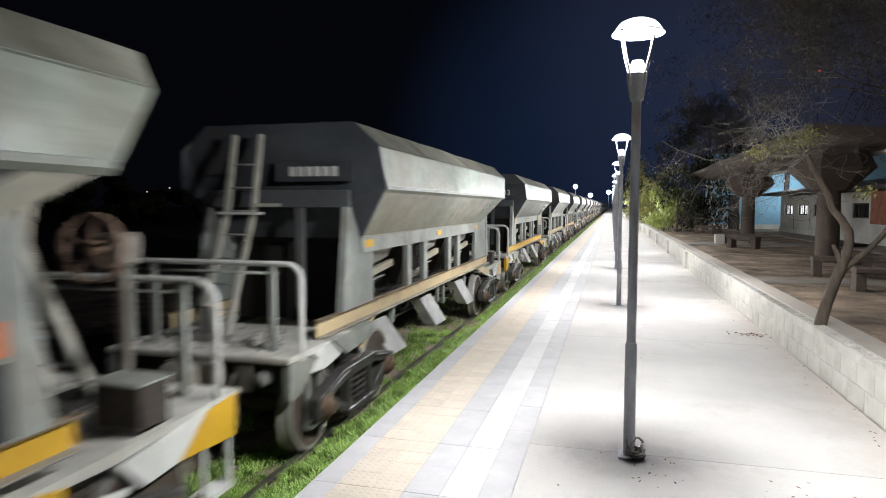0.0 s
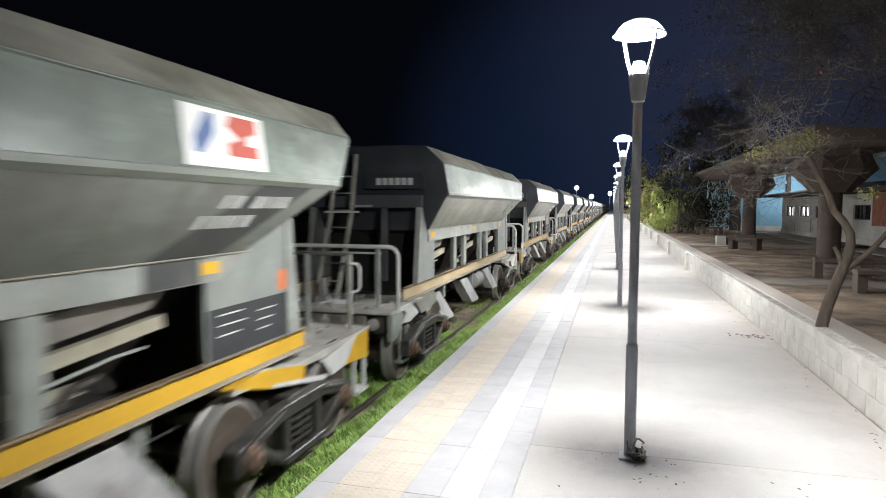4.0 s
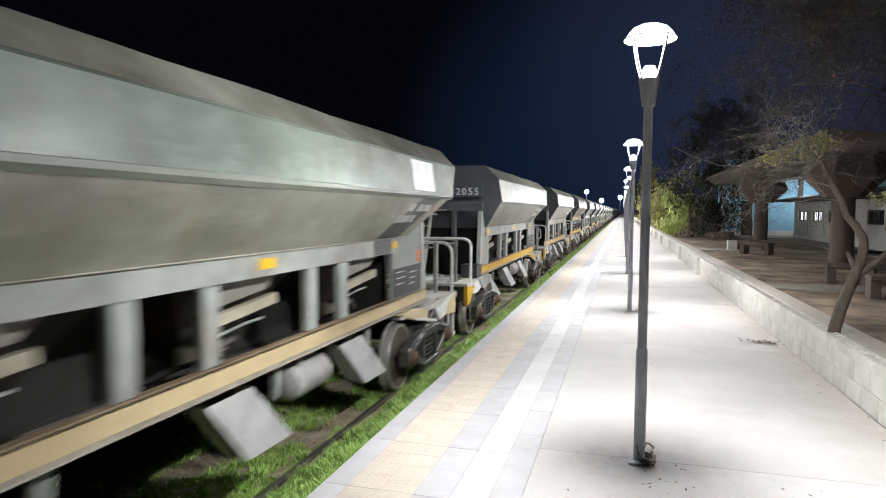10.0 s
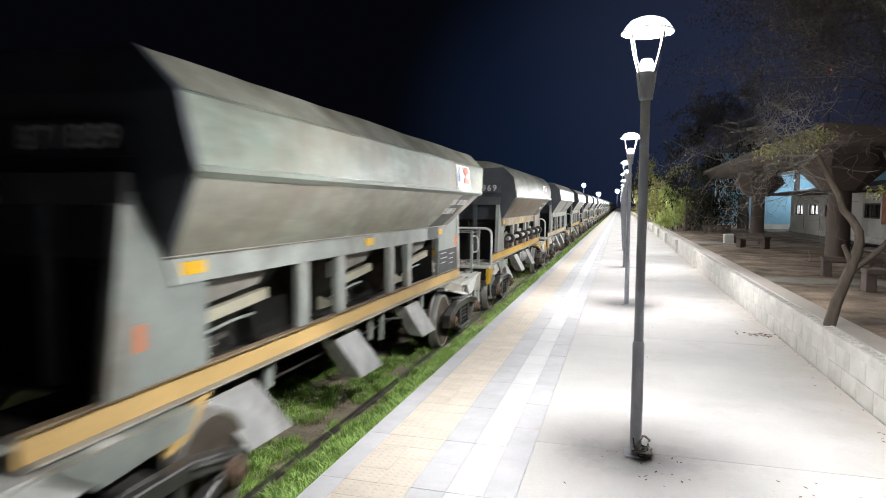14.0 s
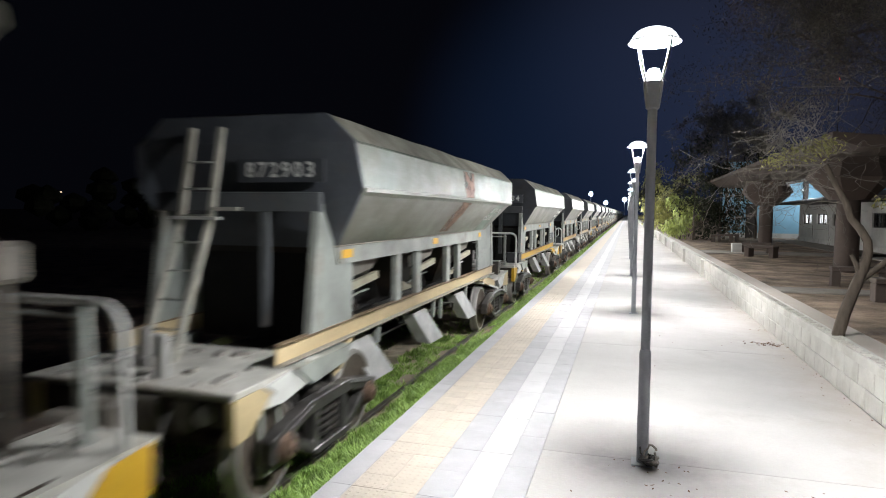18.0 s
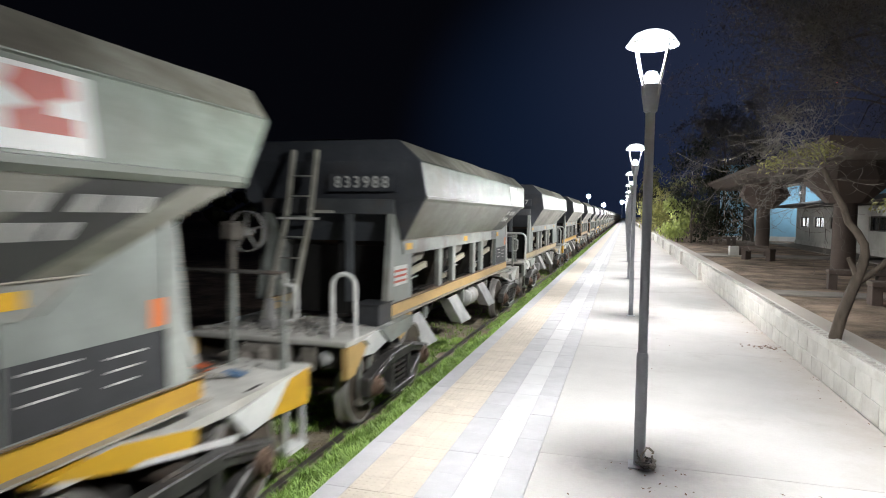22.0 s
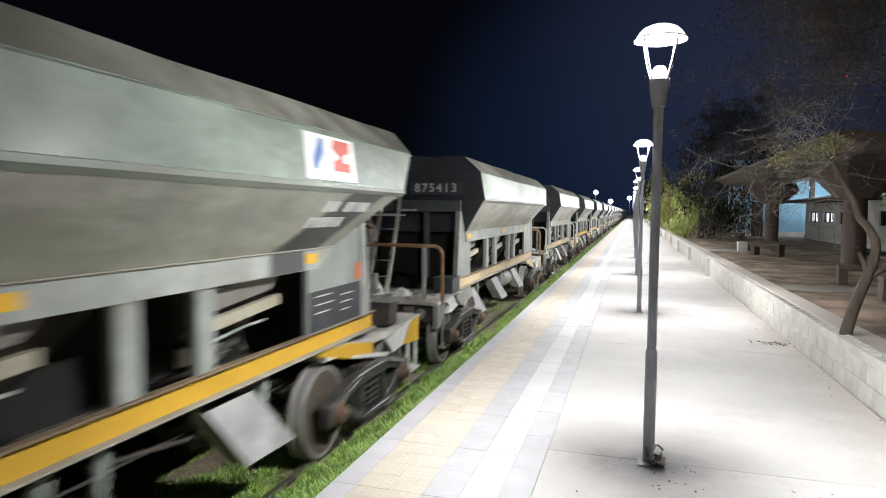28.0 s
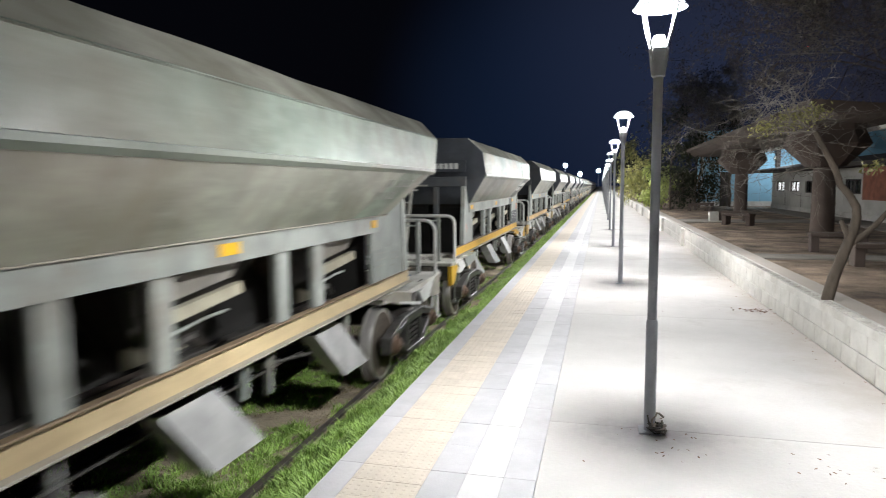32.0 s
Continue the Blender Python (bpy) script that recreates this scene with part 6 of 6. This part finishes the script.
# boughs that reach over the wall, with sprays of lit leaves
def leafy_sprays():
    rnd = random.Random(8)
    pts = []
    for cx, cy, cz, n, s in ((2.10, 9.0, 2.58, 330, 0.12), (1.86, 9.1, 2.50, 150, 0.09), (2.38, 9.0, 2.66, 280, 0.11), (2.86, 8.3, 1.97, 60, 0.07)):
        for _ in range(n):
            pts.append((cx - T0[0] + rnd.gauss(0, s), cy - T0[1] + rnd.gauss(0, s), cz - SOIL_Z + rnd.gauss(0, s * 0.55)))
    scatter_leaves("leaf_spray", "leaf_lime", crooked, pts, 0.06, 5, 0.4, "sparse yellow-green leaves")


leafy_sprays()

# tall thin-leaved trees whose crowns reach over the garden
for i, (x, y, h, reach, low) in enumerate(((4.35, 10.8, 3.0, 1.0, 0.2), (9.25, 14.6, 4.0, 1.75, 0.05), (9.15, 18.6, 4.4, 1.9, 0.1), (5.6, 41.2, 3.9, 0.9, 0.1), (7.6, 42.6, 3.9, 0.9, 0.1))):
    rr = random.Random(40 + i)
    st = [(0, 0, -0.1), (0.05, 0.05, 0.8), (-0.05, 0.1, 1.6), (0.1, 0.05, 2.4), (0.05, 0.0, h), (0.1, 0.1, h + 1.2), (0.0, 0.2, h + 2.4)]
    side = (-1.9, -0.3) if i < 3 else (-1.2, 1.2)
    bo = [(rr.choice((4, 5, 5, 6, 6)), (rr.uniform(*side), rr.uniform(-0.5, 0.8), rr.uniform(low, 0.9)), rr.uniform(2.0, 3.1) * reach) for _ in range(15)]
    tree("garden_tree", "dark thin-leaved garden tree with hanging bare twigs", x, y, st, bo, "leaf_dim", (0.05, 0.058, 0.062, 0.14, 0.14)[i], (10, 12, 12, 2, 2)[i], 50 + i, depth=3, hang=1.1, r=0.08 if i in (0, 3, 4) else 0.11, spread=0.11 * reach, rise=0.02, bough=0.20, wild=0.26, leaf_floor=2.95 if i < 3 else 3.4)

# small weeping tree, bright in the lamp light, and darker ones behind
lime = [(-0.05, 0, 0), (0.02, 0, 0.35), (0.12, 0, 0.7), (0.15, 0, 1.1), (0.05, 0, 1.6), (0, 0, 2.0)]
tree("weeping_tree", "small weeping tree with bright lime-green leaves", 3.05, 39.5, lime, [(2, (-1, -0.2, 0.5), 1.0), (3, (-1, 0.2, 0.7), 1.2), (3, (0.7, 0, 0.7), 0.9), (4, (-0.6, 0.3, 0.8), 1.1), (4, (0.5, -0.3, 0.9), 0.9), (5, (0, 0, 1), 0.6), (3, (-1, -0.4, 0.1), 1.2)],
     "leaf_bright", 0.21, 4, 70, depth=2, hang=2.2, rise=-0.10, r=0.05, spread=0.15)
for i, (x, y, s) in enumerate(((2.9, 44.0, 1.5), (2.8, 55, 1.7), (3.6, 38, 1.8), (5.2, 40, 1.9), (2.9, 70, 1.8), (3.2, 95, 2.0))):
    rr = random.Random(90 + i)
    st = [(0, 0, -0.1), (0.03, 0, 0.6), (0, 0.05, 1.2), (0.05, 0, 1.6 * s)]
    bo = [(rr.choice((1, 2, 3)), (rr.uniform(-1, 1), rr.uniform(-1, 1), rr.uniform(0.2, 1)), rr.uniform(0.8, 1.3) * s) for _ in range(7)]
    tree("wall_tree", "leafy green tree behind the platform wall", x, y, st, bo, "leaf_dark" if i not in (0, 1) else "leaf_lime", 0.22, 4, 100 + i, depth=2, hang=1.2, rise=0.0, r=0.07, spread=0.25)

# ---- the garden beyond the wall ----


def column(x, y):
    c = thing("canopy_column", "round concrete column with a flared angular capital", "column", "canopy columns", loc=(x, y, SOIL_Z))
    part("shaft", lathe(B(), [(0.30, -0.05), (0.285, 0.04), (0.27, 2.0)], 20), M["canopy_concrete"], c)
    bm = B()
    rings = []
    for hw, hd, z in ((0.42, 0.42, 1.88), (0.95, 0.85, 2.45), (0.80, 0.72, 2.80), (0.80, 0.72, 2.95)):
        rings.append([bm.verts.new((a * hw, b * hd, z)) for a, b in ((-1, -0.5), (-0.5, -1), (0.5, -1), (1, -0.5), (1, 0.5), (0.5, 1), (-0.5, 1), (-1, 0.5))])
    for a, b in zip(rings, rings[1:]):
        for k in range(8):
            bm.faces.new((a[k], a[(k + 1) % 8], b[(k + 1) % 8], b[k]))
    bm.faces.new(rings[0][::-1]), bm.faces.new(rings[-1])
    part("capital", bm, M["canopy_concrete"], c)
    return c


for y in (18.75, 30.5):
    column(5.55 if y < 20 else 5.85, y)
bm = B()
prism(bm, [(4.25, 3.46), (4.25, 3.60), (5.6, 3.46), (8.9, 3.70), (8.9, 3.54), (6.4, 3.26), (4.85, 3.24)], "y", 15.6, 38.0)
thing("canopy", "brown stained concrete canopy slab over the columns", "canopy", kind="structure", bm=bm, mat=M["canopy_concrete"])
bm = box(B(), 6.45, 6.55, 16.0, 37.5, 3.06, 3.16, 0.01)
thing("canopy_beam", "thin pale steel beam under the canopy", "beam", kind="structure", bm=bm, mat=M["house_wall"])


def bench(x, y, turn, ln=1.05):
    b = thing("garden_bench", "plain grey concrete slab bench on two block legs", "bench", "garden benches", loc=(x, y, SOIL_Z))
    b.rotation_euler = (0, 0, radians(turn))
    part("seat", box(B(), -ln / 2, ln / 2, -0.2, 0.2, 0.32, 0.41, 0.012), M["canopy_concrete"], b)
    for s in (-1, 1):
        part("leg", box(B(), s * (ln / 2 - 0.09) - 0.08, s * (ln / 2 - 0.09) + 0.08, -0.17, 0.17, -0.03, 0.32, 0.01), M["canopy_concrete"], b)


for x, y, turn in ((4.65, 14.8, -8), (4.6, 12.3, -5), (4.5, 24.0, -40), (4.75, 26.3, -10), (4.85, 36.0, -12), (5.3, 37.2, 0)):
    bench(x, y, turn)
thing("stone_block", "square concrete block beside the bench", "block", loc=(4.05, 26.2, SOIL_Z), bm=box(B(), -0.17, 0.17, -0.15, 0.15, -0.03, 0.38, 0.015), mat=M["concrete_wall"])
for name, x0, x1, y0, y1 in (("path_cross", 2.62, 9.4, 13.1, 13.9), ("path_far", 2.62, 9.4, 25.4, 27.2), ("path_house", 8.0, 9.5, 10, 41)):
    thing("garden_path", "worn pale concrete garden path", "path", kind="structure", bm=box(B(), x0, x1, y0, y1, SOIL_Z - 0.05, SOIL_Z + 0.035, 0.012), mat=M["path"])


def station_house():
    h = thing("station_house", "low pale station house with lit barred windows", "house")
    X, Y0, Y1, Z1 = 9.55, 20.0, 40.7, 2.35
    wins = [(38.2, 39.9, 1.30, 1.86, True), (35.5, 37.2, 1.32, 1.86, True), (33.4, 34.5, 1.28, 1.86, False), (27.6, 29.4, 1.3, 1.9, False), (23.0, 24.6, 1.3, 1.9, False)]
    edges = sorted([Y0, Y1] + [v for w in wins for v in w[:2]])
    for a, b in zip(edges, edges[1:]):
        w = next((w for w in wins if abs(w[0] - a) < 1e-6), None)
        spans = ((SOIL_Z - 0.05, w[2]), (w[3], Z1)) if w else ((SOIL_Z - 0.05, Z1),)
        for z0, z1 in spans:
            part("wall_panel", box(B(), X, X + 0.25, a, b, z0, z1), M["house_wall"], h)
    part("end_wall", box(B(), X + 0.002, 15, Y1 - 0.25, Y1 + 0.004, SOIL_Z - 0.05, Z1 - 0.003), M["house_wall"], h)
    part("near_wall", box(B(), X + 0.002, 15, Y0 - 0.004, Y0 + 0.25, SOIL_Z - 0.05, Z1 - 0.003), M["house_wall"], h)
    part("plinth", box(B(), X - 0.05, X - 0.002, Y0, Y1 + 0.03, SOIL_Z - 0.05, SOIL_Z + 0.25, 0.01), M["concrete_wall"], h)
    part("red_panel", box(B(), X - 0.02, X - 0.002, 24.8, 27.4, 1.1, 2.34), M["brick_wall"], h, "brick-red painted wall panel")
    for y in (31.0, 32.4, 36.3 - 1.2, 38.0 - 0.1):
        part("wall_joint", box(B(), X - 0.006, X - 0.001, y - 0.03, y + 0.03, SOIL_Z + 0.25, 1.25), M["roof_edge"], h)
    bm = B()
    prism(bm, [(X - 0.9, Z1 + 0.02), (X - 0.9, Z1 + 0.16), (X + 3, Z1 + 0.75), (15.4, Z1 + 0.3), (15.4, Z1), ], "y", Y0 - 0.6, Y1 + 0.9)
    part("roof", bm, M["roof_edge"], h, "dark overhanging roof")
    for y0, y1, z0, z1, lit in wins:
        f = part("window", box(B(), X + 0.14, X + 0.16, y0, y1, z0, z1), M["window_glow"] if lit else M["dark_glass"], h, "lit white window" if lit else "dark window")
        bm = B()
        for a, b, c, d in ((y0, y1, z0, z0 + 0.05), (y0, y1, z1 - 0.05, z1), (y0, y0 + 0.05, z0, z1), (y1 - 0.05, y1, z0, z1), ((y0 + y1) / 2 - 0.02, (y0 + y1) / 2 + 0.02, z0, z1)):
            box(bm, X + 0.06, X + 0.12, a, b, c, d)
        part("window_frame", bm, M["roof_edge"], f)
        if lit:
            for k in range(1, 7):
                yy = y0 + (y1 - y0) * k / 7
                part("window_bar", box(B(), X + 0.02, X + 0.045, yy - 0.009, yy + 0.009, z0, z1), M["roof_edge"], f)


station_house()


def hall():
    bm = B()
    box(bm, 6.0, 24, 44.6, 45.0, SOIL_Z - 0.05, 5.2)
    w = thing("wall_hall", "light blue painted wall of the old hall", "wall", kind="structure", bm=bm, mat=M["blue_wall"])
    part("plinth", box(B(), 6.0, 24, 44.55, 44.598, SOIL_Z - 0.05, SOIL_Z + 0.3), M["concrete_wall"], w)
    part("door", box(B(), 7.35, 8.0, 44.54, 44.598, SOIL_Z, 2.5, 0.01), M["roof_edge"], w, "dark closed door")
    part("post", box(B(), 10.6, 10.85, 44.3, 44.598, SOIL_Z, 5.1, 0.01), M["roof_edge"], w, "dark steel post")
    part("drain_pipe", tube(B(), [(6.25, 44.5, SOIL_Z), (6.25, 44.5, 5.0)], 0.05, 8), M["house_wall"], w)
    lamp = thing("hall_lamp", "small lit wall lamp outside the hall", "wall lamp", loc=(10.6, 44.45, 3.4))
    part("bracket", tube(B(), [(0, 0.15, 0), (0, 0.02, 0.05)], 0.02, 6), M["roof_edge"], lamp)
    part("globe", lathe(B(), [(0.01, -0.1), (0.07, -0.07), (0.09, 0.0), (0.05, 0.06), (0.01, 0.07)], 14), M["window_glow"], lamp)


hall()


# ---- far lights ----
def flood_mast(x, y, z):
    m = thing("flood_mast", "tall mast with lit floodlights far down the line", "floodlight", "yard floodlights", loc=(x, y, 0))
    part("mast", tube(B(), [(0, 0, -0.7), (0, 0, z + 0.4)], 0.14, 8, 0.08), M["pole"], m)
    part("crossarm", box(B(), -0.75, 0.75, -0.06, 0.06, z - 0.1, z + 0.1), M["pole"], m)
    part("flood_lamp", lathe(B(), [(0.3, 0.5), (0.70, 0.1), (0.80, -0.06), (0.6, -0.30), (0.3, -0.42), (0.01, -0.46)], 20, centre=(0, -0.1, z), axis="y"), M["flood_glow"], m)


for x, y, z in ((-14.3, 260, 9.6), (-8.5, 262, 6.1), (-1.3, 264, 7.4)):
    flood_mast(x, y, z)
tower = thing("radio_mast", "distant lattice mast with a red warning light", "mast", loc=(72.5, 262, 0))
part("lattice", tube(B(), [(0, 0, 0.2), (0, 0, 51.0)], 0.25, 6, 0.1), M["roof_edge"], tower)
part("warning_light", lathe(B(), [(0.05, 51.0), (0.30, 51.1), (0.30, 51.5), (0.05, 51.6)], 10), M["red_glow"], tower)
rnd = random.Random(21)
for k in range(12):
    y = rnd.choice((147, 150, 154, 128, 108, 105)) + rnd.uniform(-2, 2)
    lamp = thing("town_light", "distant warm town light on a thin pole", "light", "town lights", loc=(-120 + rnd.uniform(-8, 8), y, -0.9))
    h = rnd.uniform(3.5, 7.5)
    part("pole", tube(B(), [(0, 0, 0), (0, 0, h)], 0.06, 5), M["roof_edge"], lamp)
    part("bulb", lathe(B(), [(0.02, h), (0.22, h + 0.1), (0.22, h + 0.3), (0.02, h + 0.4)], 8), M["town_glow"], lamp)

# dark tree line that closes the view
bm = B()
rnd = random.Random(77)
for side, x0 in ((-1, -60), (1, 34)):
    for k in range(60):
        y = -60 + 9 * k
        h = 4 + rnd.uniform(0, 4)
        for q in range(10):
            lathe(bm, [(0.1, -1.2), (1.6 * rnd.uniform(0.7, 1.2), -0.3), (1.5 * rnd.uniform(0.7, 1.2), 0.6), (0.1, 1.3)], 6, centre=(x0 + side * rnd.uniform(0, 6), y + rnd.uniform(-4.5, 4.5), rnd.uniform(0, h)))
thing("far_woods", "dark distant trees along the line", "trees", kind="stuff", bm=bm, mat=M["leaf_dark"])


# ---- small litter on the platform ----
def litter():
    rnd = random.Random(9)
    heap = thing("leaf_heap", "small heap of dry brown leaves on the platform", "leaves", loc=(1.88, 9.25, 0))
    bm = B()
    for _ in range(70):
        x, y = rnd.gauss(0, 0.14), rnd.gauss(0, 0.06)
        a, l, w, z = rnd.uniform(0, 6.3), rnd.uniform(0.03, 0.07), rnd.uniform(0.008, 0.016), rnd.uniform(0.004, 0.035)
        dx, dy = math.cos(a) * l, math.sin(a) * l
        vs = [bm.verts.new(p) for p in ((x - dx / 2, y - dy / 2, z), (x - dy * w / l, y + dx * w / l, z + 0.008), (x + dx / 2, y + dy / 2, z + rnd.uniform(0, 0.02)), (x + dy * w / l, y - dx * w / l, z + 0.006))]
        bm.faces.new(vs)
    part("leaf_litter", bm, M["leaf_dry"], heap)["kind"] = "stuff"
    bits = B()
    for _ in range(200):
        zone = rnd.random()
        if zone < 0.15:
            x, y = 0.2 + rnd.gauss(0.05, 0.16), 4.38 + rnd.gauss(0, 0.16)
        elif zone < 0.8:
            x, y = 2.09 - abs(rnd.gauss(0, 0.10)), rnd.uniform(2.5, 14)
        elif zone < 0.9:
            x, y = 1.25 + rnd.gauss(0, 0.16), 4.2 + rnd.gauss(0, 0.14)
        else:
            x, y = rnd.uniform(-0.5, 2.1), rnd.uniform(2.8, 16)
        a, l = rnd.uniform(0, 6.3), rnd.uniform(0.006, 0.018)
        dx, dy = math.cos(a) * l, math.sin(a) * l
        bits.faces.new([bits.verts.new(p) for p in ((x - dx, y - dy, 0.003), (x + dy * 0.5, y - dx * 0.5, 0.006), (x + dx, y + dy, 0.009), (x - dy * 0.5, y + dx * 0.5, 0.005))])
    thing("dry_bits", "scattered dry leaf bits and grit on the concrete", "litter", kind="stuff", bm=bits, mat=M["leaf_dry"])
    wire = thing("wire_tangle", "tangled rope and wire round the lamp post foot", "rope", loc=(LAMP_X, LAMP_Y0, 0))
    for k in range(5):
        pts = []
        for i in range(26):
            a = i * 0.5 + k
            rr = 0.05 + 0.02 * math.sin(i * 0.9 + k * 2)
            pts.append((0.03 + rr * math.cos(a) + 0.03 * (k % 2), -0.02 + rr * math.sin(a) - 0.015 * k, 0.012 + 0.012 * k + 0.02 * abs(math.sin(i * 0.7 + k)) + (0.10 * max(0, math.sin(i * 0.25 + k)) ** 3 if k < 2 else 0)))
        part("strand", tube(B(), pts, 0.006 + 0.002 * (k % 2), 5), M["twig" if k % 2 else "dark_steel"], wire)


litter()
motions()
